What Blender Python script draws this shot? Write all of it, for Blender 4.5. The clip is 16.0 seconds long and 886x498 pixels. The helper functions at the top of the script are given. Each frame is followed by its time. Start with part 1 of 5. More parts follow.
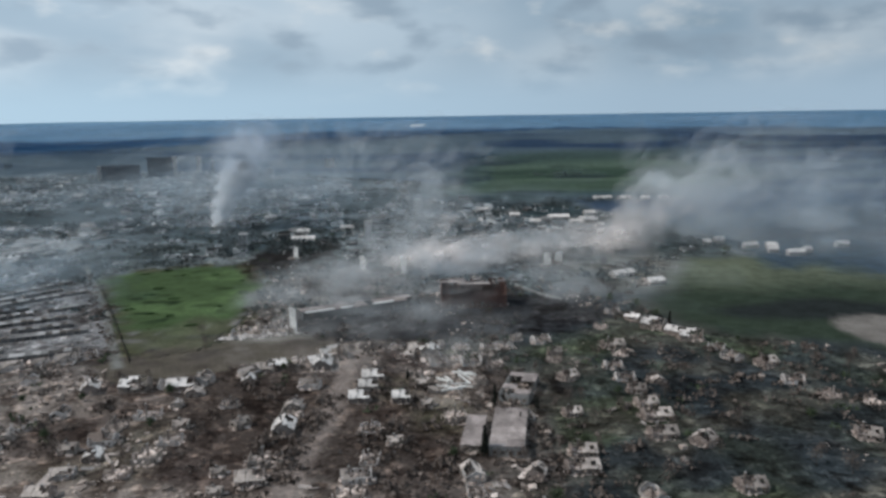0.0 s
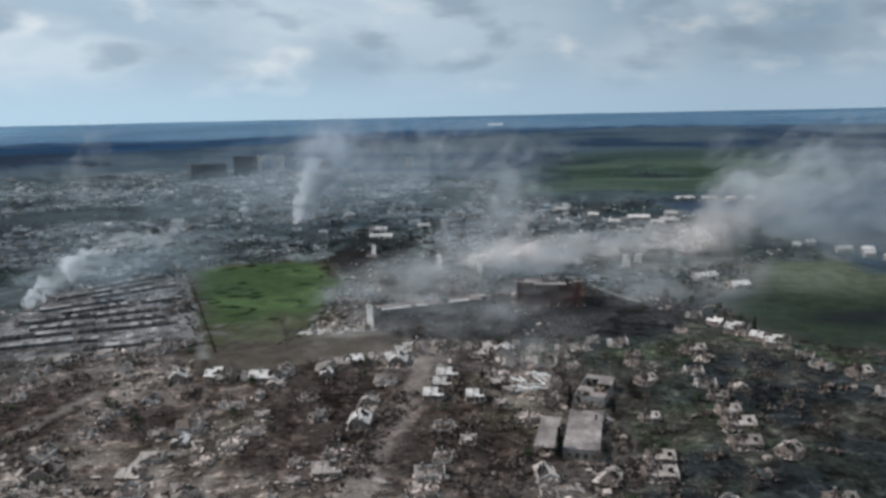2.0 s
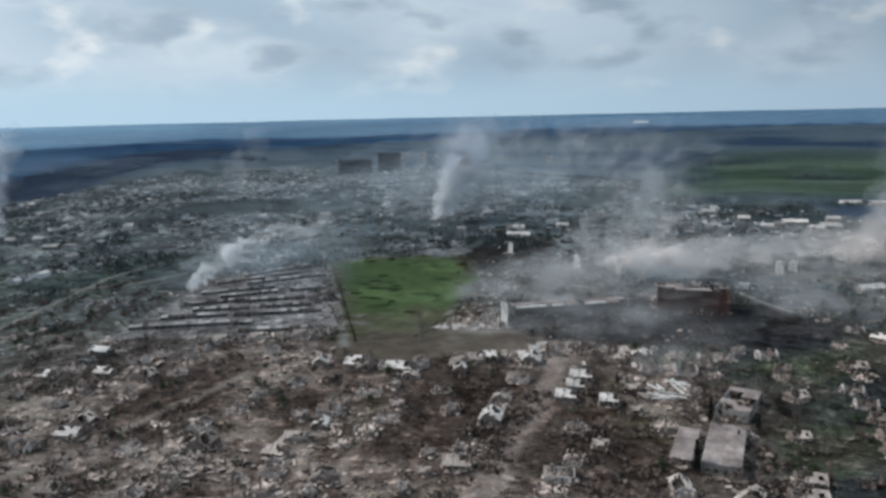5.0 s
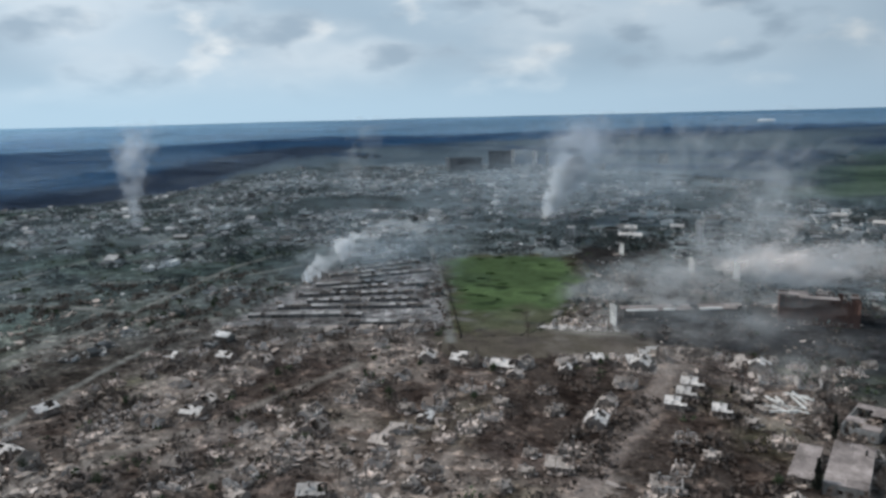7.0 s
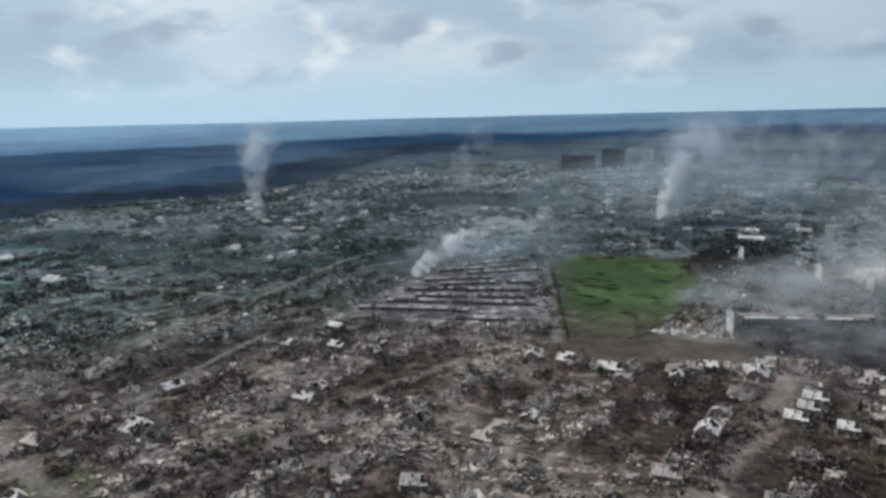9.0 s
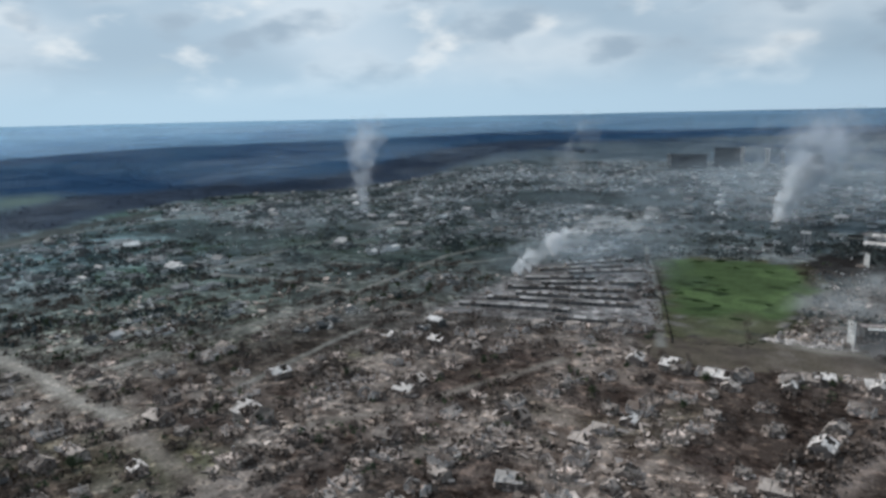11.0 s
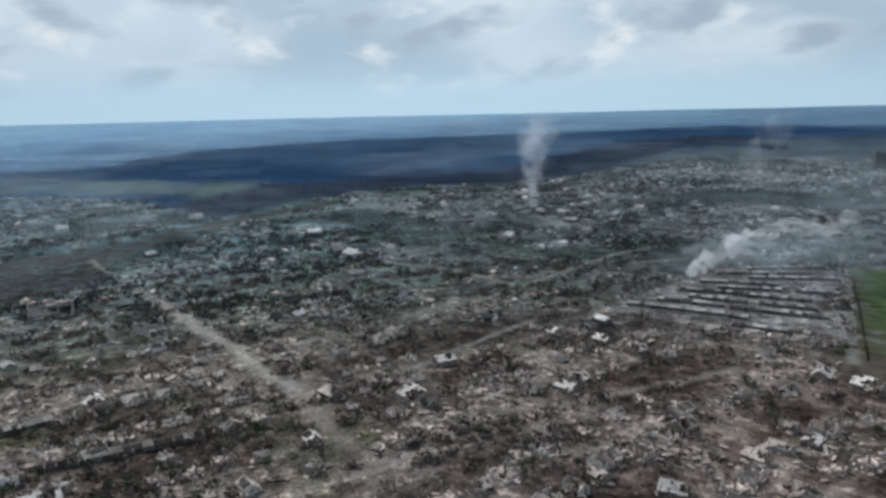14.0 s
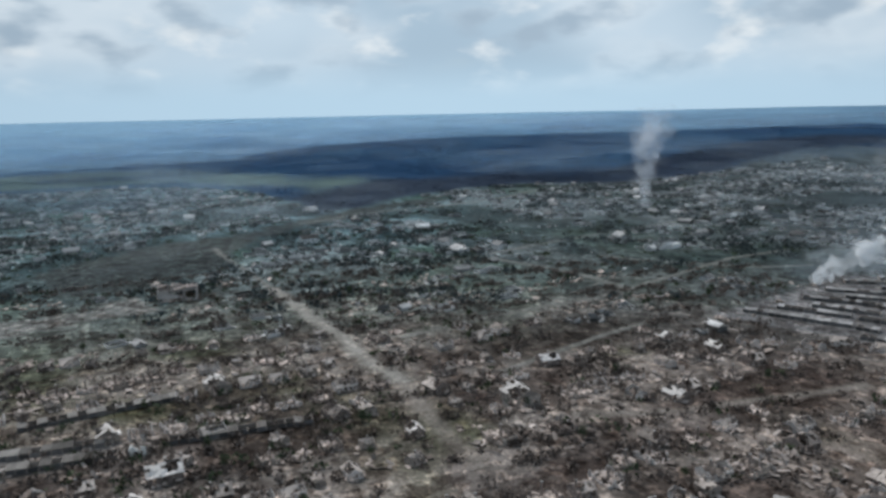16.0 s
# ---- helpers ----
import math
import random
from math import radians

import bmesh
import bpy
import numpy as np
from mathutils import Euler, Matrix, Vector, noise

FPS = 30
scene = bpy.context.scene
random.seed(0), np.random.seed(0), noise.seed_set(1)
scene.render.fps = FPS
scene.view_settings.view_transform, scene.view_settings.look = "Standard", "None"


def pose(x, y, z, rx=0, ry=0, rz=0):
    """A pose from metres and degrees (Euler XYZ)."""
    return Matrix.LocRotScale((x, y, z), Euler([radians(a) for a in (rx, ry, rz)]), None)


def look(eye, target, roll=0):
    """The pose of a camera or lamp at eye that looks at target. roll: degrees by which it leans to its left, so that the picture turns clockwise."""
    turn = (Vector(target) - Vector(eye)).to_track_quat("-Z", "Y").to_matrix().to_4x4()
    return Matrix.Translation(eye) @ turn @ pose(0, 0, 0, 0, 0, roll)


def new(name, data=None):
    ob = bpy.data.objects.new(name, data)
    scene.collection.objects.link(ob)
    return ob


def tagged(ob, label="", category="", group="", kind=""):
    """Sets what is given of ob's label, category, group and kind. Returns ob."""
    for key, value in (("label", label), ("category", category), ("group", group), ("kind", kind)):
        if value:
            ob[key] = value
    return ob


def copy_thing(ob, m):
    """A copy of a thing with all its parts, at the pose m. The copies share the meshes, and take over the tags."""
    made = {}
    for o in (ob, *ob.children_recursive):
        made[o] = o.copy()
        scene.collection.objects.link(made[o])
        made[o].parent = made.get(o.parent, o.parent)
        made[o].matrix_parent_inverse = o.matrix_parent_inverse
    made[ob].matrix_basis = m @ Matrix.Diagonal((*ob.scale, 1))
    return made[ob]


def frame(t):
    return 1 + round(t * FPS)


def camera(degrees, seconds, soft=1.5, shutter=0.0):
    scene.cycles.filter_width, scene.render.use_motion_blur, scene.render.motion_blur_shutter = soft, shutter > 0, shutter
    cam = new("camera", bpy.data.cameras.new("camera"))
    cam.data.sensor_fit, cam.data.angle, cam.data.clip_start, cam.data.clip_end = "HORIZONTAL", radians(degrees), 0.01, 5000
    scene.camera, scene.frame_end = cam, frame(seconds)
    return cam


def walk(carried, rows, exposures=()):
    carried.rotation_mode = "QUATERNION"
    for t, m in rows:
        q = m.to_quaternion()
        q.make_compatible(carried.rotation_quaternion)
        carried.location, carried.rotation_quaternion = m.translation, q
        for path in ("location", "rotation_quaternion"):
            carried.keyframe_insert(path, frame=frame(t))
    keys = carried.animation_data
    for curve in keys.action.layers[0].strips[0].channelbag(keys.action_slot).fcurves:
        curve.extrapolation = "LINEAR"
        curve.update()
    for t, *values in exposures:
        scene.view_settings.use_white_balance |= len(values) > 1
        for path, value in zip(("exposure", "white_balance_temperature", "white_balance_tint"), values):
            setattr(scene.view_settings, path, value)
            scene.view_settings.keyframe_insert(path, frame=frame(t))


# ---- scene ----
# A war-ravaged town seen from a drone that hovers 140 m up and turns to its left.
cam = camera(62.57, 16.0, soft=3.1)
TURNS = [
    (0.0, 0.00, -10.42, -0.90), (0.5, 1.08, -10.42, -0.98), (1.0, 2.68, -10.41, -1.13), (1.5, 4.34, -10.42, -1.13),
    (2.0, 6.08, -10.40, -1.21), (2.5, 7.71, -10.40, -1.24), (3.0, 9.50, -10.38, -1.29), (3.5, 11.17, -10.34, -1.25),
    (4.0, 13.07, -10.34, -1.26), (6.5, 23.35, -10.34, -1.28), (7.0, 25.62, -10.33, -1.34), (7.5, 27.67, -10.37, -1.37),
    (8.0, 29.99, -10.37, -1.37), (8.5, 32.04, -10.38, -1.33), (9.0, 34.27, -10.36, -1.30), (11.5, 44.47, -10.46, -1.16),
    (12.0, 46.72, -10.48, -1.15), (12.5, 48.98, -10.50, -1.18), (13.0, 51.23, -10.53, -1.23), (13.5, 53.47, -10.56, -1.23),
    (14.0, 55.67, -10.59, -1.23), (14.5, 57.90, -10.61, -1.24), (15.0, 60.04, -10.64, -1.22), (15.5, 62.10, -10.64, -1.20),
    (16.0, 64.15, -10.67, -1.13),
]


def drift(t):
    """The hover is not quite still: a slow drift of a few metres."""
    return 0.0026 * t * t * (8 - 0.32 * t), -0.22 * t, 140 + 0.15 * t - 0.0045 * t * t


def gaze(t, yaw, pitch, lean):
    a, b = radians(yaw), radians(pitch)
    x, y, z = drift(t)
    return look((x, y, z), (x - math.sin(a) * math.cos(b), y + math.cos(a) * math.cos(b), z + math.sin(b)), lean)


walk(cam, [(t, gaze(t, yaw, pitch, lean)) for t, yaw, pitch, lean in TURNS])

# ---- world, sun ----
SUN_AZ, SUN_EL, GLOW_AZ = 92.0, 46.0, 60.0  # degrees to the left of +y, and up; the brighter side of the clouds
world = bpy.data.worlds.new("world")
scene.world = world
world.use_nodes = True


def build_sky(tree):
    N, L = tree.nodes, tree.links
    N.clear()
    out, back = N.new("ShaderNodeOutputWorld"), N.new("ShaderNodeBackground")
    sky = N.new("ShaderNodeTexSky")
    sky.sky_type, sky.sun_disc = "NISHITA", False
    sky.sun_elevation, sky.sun_rotation = radians(SUN_EL), radians(-SUN_AZ)
    dim = N.new("ShaderNodeVectorMath")
    dim.operation = "SCALE"
    dim.inputs["Scale"].default_value = 0.085
    L.new(sky.outputs[0], dim.inputs[0])
    co = N.new("ShaderNodeTexCoord")
    sep = N.new("ShaderNodeSeparateXYZ")
    L.new(co.outputs["Generated"], sep.inputs[0])
    flat = N.new("ShaderNodeMapping")
    flat.inputs["Scale"].default_value = (1.0, 1.0, 2.3)
    L.new(co.outputs["Generated"], flat.inputs["Vector"])

    def cloud(scale, detail, lo, hi, rough=0.55):
        n = N.new("ShaderNodeTexNoise")
        n.inputs["Scale"].default_value, n.inputs["Detail"].default_value = scale, detail
        n.inputs["Roughness"].default_value = rough
        L.new(flat.outputs[0], n.inputs["Vector"])
        m = N.new("ShaderNodeMapRange")
        m.interpolation_type = "SMOOTHSTEP"
        m.inputs["From Min"].default_value, m.inputs["From Max"].default_value = lo, hi
        L.new(n.outputs["Fac"], m.inputs["Value"])
        return m

    def mix(fac, a, b):
        m = N.new("ShaderNodeMix")
        m.data_type = "RGBA"
        for at, v in ((0, fac), (6, a), (7, b)):
            if isinstance(v, (tuple, float)):
                m.inputs[at].default_value = (*v, 1) if isinstance(v, tuple) else v
            else:
                L.new(v, m.inputs[at])
        return m.outputs[2]

    body = mix(cloud(3.2, 2, 0.30, 0.70, 0.4).outputs[0], (0.585, 0.715, 0.83), (0.40, 0.535, 0.66))
    body = mix(cloud(5.5, 3, 0.42, 0.70, 0.45).outputs[0], body, (0.655, 0.76, 0.85))
    body = mix(cloud(10.0, 4, 0.53, 0.76, 0.5).outputs[0], body, (0.80, 0.86, 0.90))
    body = mix(cloud(11.0, 4, 0.49, 0.71, 0.42).outputs[0], body, (0.38, 0.49, 0.60))
    some = mix(cloud(2.2, 3, 0.62, 0.76).outputs[0], body, dim.outputs[0])
    # the side away from the sun is greyer
    side, away = N.new("ShaderNodeVectorMath"), N.new("ShaderNodeMapRange")
    side.operation = "DOT_PRODUCT"
    side.inputs[1].default_value = (-math.sin(radians(GLOW_AZ)), math.cos(radians(GLOW_AZ)), 0)
    L.new(co.outputs["Generated"], side.inputs[0])
    away.inputs["From Min"].default_value, away.inputs["From Max"].default_value = 1.0, 0.25
    L.new(side.outputs["Value"], away.inputs["Value"])
    shade = N.new("ShaderNodeMix")
    shade.data_type, shade.blend_type = "RGBA", "MULTIPLY"
    L.new(away.outputs[0], shade.inputs[0])
    L.new(some, shade.inputs[6])
    shade.inputs[7].default_value = (0.635, 0.66, 0.68, 1)
    some = shade.outputs[2]
    low = N.new("ShaderNodeMapRange")
    low.interpolation_type = "SMOOTHSTEP"
    low.inputs["From Min"].default_value, low.inputs["From Max"].default_value = 0.085, 0.01
    L.new(sep.outputs["Z"], low.inputs["Value"])
    shade_low = mix(away.outputs[0], (0.485, 0.67, 0.82), (0.355, 0.48, 0.60))
    veil = mix(low.outputs[0], some, shade_low)
    L.new(veil, back.inputs["Color"])
    back.inputs["Strength"].default_value = 1.0
    L.new(back.outputs[0], out.inputs["Surface"])


build_sky(world.node_tree)
sun = new("sun", bpy.data.lights.new("sun", "SUN"))
sun.data.energy, sun.data.angle, sun.data.color = 2.6, radians(3), (1.0, 0.96, 0.91)
a_, e_ = radians(SUN_AZ), radians(SUN_EL)
sun.matrix_world = look((-900 * math.sin(a_) * math.cos(e_), 900 * math.cos(a_) * math.cos(e_), 900 * math.sin(e_)), (0, 0, 0))
scene.view_settings.exposure = 0.0


# ---- materials ----
def material(name, a, b, grain=1.0, rough=0.9, bump=0.3, metal=0.0, vary=0.0, island=False, stains=0.35, cover=""):
    """Two colours mixed by noise at two sizes, with stains and relief. vary: how far each object or island differs.
    cover: the name of a colour attribute that holds what covers the land."""
    m = bpy.data.materials.new(name)
    m.use_nodes = True
    N, L = m.node_tree.nodes, m.node_tree.links
    bsdf = N["Principled BSDF"]
    bsdf.inputs["Roughness"].default_value, bsdf.inputs["Metallic"].default_value = rough, metal
    bsdf.inputs["Specular IOR Level"].default_value = 0.2 if rough < 0.85 else 0.02
    geo = N.new("ShaderNodeNewGeometry")

    def noise_of(scale, detail):
        n = N.new("ShaderNodeTexNoise")
        n.inputs["Scale"].default_value, n.inputs["Detail"].default_value = scale, detail
        n.inputs["Roughness"].default_value = 0.65
        L.new(geo.outputs["Position"], n.inputs["Vector"])
        return n.outputs["Fac"]

    def ramp(v, lo, hi):
        r = N.new("ShaderNodeMapRange")
        r.inputs["From Min"].default_value, r.inputs["From Max"].default_value = lo, hi
        L.new(v, r.inputs["Value"])
        return r.outputs[0]

    def mix(fac, c, d, kind="MIX"):
        x = N.new("ShaderNodeMix")
        x.data_type, x.blend_type = "RGBA", kind
        for at, v in ((0, fac), (6, c), (7, d)):
            if isinstance(v, tuple):
                x.inputs[at].default_value = (*v, 1)
            elif isinstance(v, float):
                x.inputs[at].default_value = v
            else:
                L.new(v, x.inputs[at])
        return x.outputs[2]

    fine, wide = noise_of(grain * 2.0, 5), noise_of(grain * 0.22, 4)
    if cover:
        at = N.new("ShaderNodeAttribute")
        at.attribute_name = cover
        colour = mix(ramp(fine, 0.35, 0.7), at.outputs["Color"], mix(1.0, at.outputs["Color"], a, "MULTIPLY"))
        colour = mix(ramp(wide, 0.4, 0.65), colour, mix(1.0, colour, b, "MULTIPLY"))
        # plots: pale debris and dark undergrowth in patches
        for scale, lo, hi, tone in ((0.04, 0.52, 0.60, (0.55, 0.52, 0.51)), (0.075, 0.52, 0.60, (0.46, 0.43, 0.42)), (0.11, 0.54, 0.61, (2.1, 2.0, 1.92)), (0.20, 0.54, 0.62, (0.44, 0.42, 0.41)), (0.26, 0.56, 0.64, (1.9, 1.85, 1.8))):
            n = N.new("ShaderNodeMath")
            n.operation = "MULTIPLY"
            L.new(ramp(noise_of(scale, 4), lo, hi), n.inputs[0])
            L.new(at.outputs["Alpha"], n.inputs[1])
            n.use_clamp = True
            colour = mix(n.outputs[0], colour, mix(1.0, colour, tone, "MULTIPLY"))
    else:
        colour = mix(ramp(wide, 0.35, 0.65), a, b)
        colour = mix(ramp(fine, 0.45, 0.75), colour, mix(1.0, colour, (1 - stains,) * 3, "MULTIPLY"))
    if vary:
        if island:
            rnd = geo.outputs["Random Per Island"]
        else:
            rnd = N.new("ShaderNodeObjectInfo").outputs["Random"]
        hsv = N.new("ShaderNodeHueSaturation")
        val = N.new("ShaderNodeMapRange")
        val.inputs["To Min"].default_value, val.inputs["To Max"].default_value = 1 - vary, 1 + vary
        L.new(rnd, val.inputs["Value"])
        L.new(val.outputs[0], hsv.inputs["Value"])
        L.new(colour, hsv.inputs["Color"])
        colour = hsv.outputs[0]
    L.new(colour, bsdf.inputs["Base Color"])
    if bump:
        bn = N.new("ShaderNodeBump")
        bn.inputs["Strength"].default_value, bn.inputs["Distance"].default_value = bump, 0.3 / grain
        L.new(fine, bn.inputs["Height"])
        L.new(bn.outputs[0], bsdf.inputs["Normal"])
    return m


M = {
    "land": material("land", (0.5, 0.49, 0.48), (0.68, 0.67, 0.66), 0.35, 0.95, 0.6, cover="cover"),
    "brick": material("brick_wall", (0.20, 0.162, 0.146), (0.29, 0.245, 0.222), 1.5, vary=0.3),
    "plaster": material("plaster_wall", (0.66, 0.615, 0.59), (0.45, 0.41, 0.39), 0.8, vary=0.3),
    "block": material("block_wall", (0.36, 0.315, 0.28), (0.25, 0.215, 0.195), 1.0, vary=0.3),
    "slate": material("slate_roof", (0.49, 0.428, 0.390), (0.25, 0.215, 0.196), 0.5, 0.88, vary=0.5),
    "pale_roof": material("pale_roof", (0.80, 0.75, 0.72), (0.52, 0.48, 0.455), 0.5, 0.86, vary=0.2),
    "rust": material("rusty_roof", (0.15, 0.115, 0.098), (0.23, 0.185, 0.16), 0.7, 0.7, vary=0.3),
    "concrete": material("concrete", (0.36, 0.35, 0.34), (0.24, 0.235, 0.23), 0.4, vary=0.2),
    "char": material("charred_timber", (0.03, 0.027, 0.025), (0.06, 0.05, 0.045), 1.5, vary=0.2),
    "rubble": material("rubble", (0.48, 0.405, 0.36), (0.20, 0.165, 0.145), 0.3, vary=0.55, island=True),
    "debris": material("debris", (0.68, 0.575, 0.520), (0.22, 0.180, 0.160), 0.16, vary=0.6, island=True),
    "panel": material("loose_panel", (0.58, 0.51, 0.475), (0.25, 0.21, 0.19), 0.22, vary=0.6),
    "twig": material("bare_twigs", (0.165, 0.134, 0.118), (0.100, 0.083, 0.075), 1.0, vary=0.4, island=True, bump=0),
    "bark": material("bark", (0.10, 0.085, 0.07), (0.06, 0.05, 0.042), 2.0),
    # far trees: dark colour lifted and blued to stand for haze
    "grove": material("hazed_dark_trees", (0.064, 0.080, 0.086), (0.094, 0.110, 0.108), 0.05, vary=0.4, island=True, bump=0),
    "leaf": material("spring_leaves", (0.078, 0.098, 0.056), (0.052, 0.070, 0.044), 1.0, vary=0.4, island=True, bump=0),
    "needle": material("dark_needles", (0.022, 0.028, 0.022), (0.03, 0.03, 0.026), 1.0, vary=0.3, island=True, bump=0),
    "grass": material("meadow", (0.075, 0.145, 0.03), (0.045, 0.095, 0.022), 0.12, 0.95, 0.4),
    "door": material("garage_door", (0.10, 0.10, 0.105), (0.15, 0.14, 0.135), 1.0, 0.7, vary=0.5),
    "village": material("village_wall", (0.60, 0.592, 0.585), (0.24, 0.237, 0.235), 0.1, vary=0.8, island=True),
    "village_roof": material("village_roof", (0.46, 0.45, 0.445), (0.13, 0.128, 0.13), 0.12, vary=0.95, island=True),
}


def smoke_material(name, colour, thin, wisp=0.07):
    """Lit smoke that lets most light through each surface; wisps by noise."""
    m = bpy.data.materials.new(name)
    m.use_nodes = True
    N, L = m.node_tree.nodes, m.node_tree.links
    N.clear()
    out, both, veil = N.new("ShaderNodeOutputMaterial"), N.new("ShaderNodeMixShader"), N.new("ShaderNodeMixShader")
    d, t, clear = N.new("ShaderNodeBsdfDiffuse"), N.new("ShaderNodeBsdfTranslucent"), N.new("ShaderNodeBsdfTransparent")
    for s in (d, t):
        s.inputs["Color"].default_value = (*colour, 1)
    both.inputs[0].default_value = 0.7
    L.new(d.outputs[0], both.inputs[1])
    L.new(t.outputs[0], both.inputs[2])
    geo, n, r = N.new("ShaderNodeNewGeometry"), N.new("ShaderNodeTexNoise"), N.new("ShaderNodeMapRange")
    n.inputs["Scale"].default_value, n.inputs["Detail"].default_value = wisp, 3
    L.new(geo.outputs["Position"], n.inputs["Vector"])
    r.inputs["From Min"].default_value, r.inputs["From Max"].default_value = 0.36, 0.66
    r.inputs["To Min"].default_value, r.inputs["To Max"].default_value = 0.1 * thin, 1.9 * thin
    L.new(n.outputs["Fac"], r.inputs["Value"])
    L.new(r.outputs[0], veil.inputs[0])
    L.new(clear.outputs[0], veil.inputs[1])
    L.new(both.outputs[0], veil.inputs[2])
    L.new(veil.outputs[0], out.inputs["Surface"])
    return m


THIN = {"burst": 0.16, "bright_smoke": 0.13, "pale_smoke": 0.018, "dust": 0.045, "grey_smoke": 0.02, "haze": 0.03, "thin_haze": 0.016}  # how much each surface holds back
M["dust"] = smoke_material("pinkish_dust", (0.95, 0.905, 0.885), THIN["dust"], 0.045)
M["burst"] = smoke_material("bright_dust", (0.97, 0.935, 0.915), THIN["burst"], 0.06)
M["pale_smoke"] = smoke_material("pale_smoke", (0.85, 0.90, 0.97), THIN["pale_smoke"], 0.05)
M["bright_smoke"] = smoke_material("bright_smoke", (0.95, 0.965, 0.98), THIN["bright_smoke"], 0.06)
M["grey_smoke"] = smoke_material("grey_smoke", (0.86, 0.885, 0.905), THIN["grey_smoke"], 0.025)
M["thin_haze"] = smoke_material("thin_haze", (0.70, 0.80, 0.88), THIN["thin_haze"], 0.02)
M["haze"] = smoke_material("distant_haze", (0.60, 0.76, 0.92), THIN["haze"], 0.003)
scene.cycles.transparent_max_bounces = 128


# ---- building blocks ----
class Shape:
    """Collects boxes, slabs and loose faces for one mesh."""

    def __init__(self):
        self.v, self.f = [], []

    def hull(self, pts, faces):
        n = len(self.v)
        self.v += [tuple(p) for p in pts]
        self.f += [tuple(n + i for i in f) for f in faces]
        return self

    def box(self, x0, x1, y0, y1, z0, z1, m=None):
        pts = [Vector((x, y, z)) for z in (z0, z1) for x, y in ((x0, y0), (x1, y0), (x1, y1), (x0, y1))]
        return self.hull([m @ p for p in pts] if m else pts, BOX)

    def beam(self, a, b, w):
        """A square bar from a to b."""
        a, b = Vector(a), Vector(b)
        m = Matrix.Translation(a) @ (b - a).to_track_quat("Z", "Y").to_matrix().to_4x4()
        return self.box(-w / 2, w / 2, -w / 2, w / 2, 0, (b - a).length, m)

    def slab(self, a, b, c, d, thick):
        """A plate with the corners a, b, c, d on top."""
        n = (Vector(b) - Vector(a)).cross(Vector(d) - Vector(a)).normalized() * thick
        top = [Vector(p) for p in (a, b, c, d)]
        return self.hull([p - n for p in top] + top, BOX)

    def chunk(self, x, y, z, s, rng):
        """A broken lump."""
        pts = [(x + s * (sx + rng.uniform(-0.3, 0.3)), y + s * (sy + rng.uniform(-0.3, 0.3)), z + s * (sz * 0.6 + rng.uniform(-0.2, 0.2)))
               for sz in (-0.5, 0.5) for sx, sy in ((-0.5, -0.5), (0.5, -0.5), (0.5, 0.5), (-0.5, 0.5))]
        return self.hull(pts, BOX)

    def mesh(self, name, mat):
        me = bpy.data.meshes.new(name)
        me.from_pydata(self.v, [], self.f)
        me.materials.append(M[mat])
        me.update()
        return me


BOX = [(0, 3, 2, 1), (4, 5, 6, 7), (0, 1, 5, 4), (1, 2, 6, 5), (2, 3, 7, 6), (3, 0, 4, 7)]


def part(name, shape, mat, parent, label=""):
    ob = new(name, shape.mesh(name, mat))
    ob.parent = parent
    return tagged(ob, label)


def thing(name, label, category, group="", kind=""):
    return tagged(new(name), label, category, group, kind)


def tri_cloud(name, pts, size, mat, rng, flat=0.0):
    """Small loose triangles, turned at random, one round each point."""
    n = len(pts)
    a = rng.normal(size=(n, 3))
    a /= np.linalg.norm(a, axis=1, keepdims=True)
    b = np.cross(a, rng.normal(size=(n, 3)))
    b /= np.linalg.norm(b, axis=1, keepdims=True)
    if flat:
        a[:, 2] *= 1 - flat
        b[:, 2] *= 1 - flat
    s = np.broadcast_to(size, (n,))[:, None]
    v = np.empty((n, 3, 3))
    v[:, 0], v[:, 1], v[:, 2] = pts + a * s * 0.8, pts + (b * 0.75 - a * 0.45) * s, pts + (-b * 0.75 - a * 0.45) * s
    me = bpy.data.meshes.new(name)
    me.vertices.add(3 * n)
    me.vertices.foreach_set("co", v.ravel())
    me.loops.add(3 * n)
    me.loops.foreach_set("vertex_index", np.arange(3 * n, dtype=np.int32))
    me.polygons.add(n)
    me.polygons.foreach_set("loop_start", np.arange(0, 3 * n, 3, dtype=np.int32))
    me.update(calc_edges=True)
    me.materials.append(M[mat])
    return me


# ---- land ----
def value_noise(x, y, cell, seed):
    """Smooth noise from 0 to 1 on a grid of that cell size."""
    table = np.random.default_rng(seed).random((256, 256))
    u, v = x / cell, y / cell
    i, j = np.floor(u).astype(int), np.floor(v).astype(int)
    s, t = u - i, v - j
    s, t = s * s * (3 - 2 * s), t * t * (3 - 2 * t)
    g = lambda a, b: table[a % 256, b % 256]
    return (g(i, j) * (1 - s) + g(i + 1, j) * s) * (1 - t) + (g(i, j + 1) * (1 - s) + g(i + 1, j + 1) * s) * t


HILL_R = (900, 1300, 1800, 2600, 3300, 4850)
HILL_AZ = (-60, 0, 25, 40, 52, 62, 72, 84, 100)
HILL_Z = ((0, 0, 0, 40, 72, 131), (0, 0, 0, 45, 78, 132), (0, 0, 0, 50, 70, 131), (0, 0, 0, 62, 66, 128), (0, 0, -30, 56, 48, 127),
          (0, -4, -15, 45, 38, 126), (0, -4, 8, 30, 20, 126), (0, -8, -14, -18, 0, 124), (0, -10, -18, -24, -10, 124))


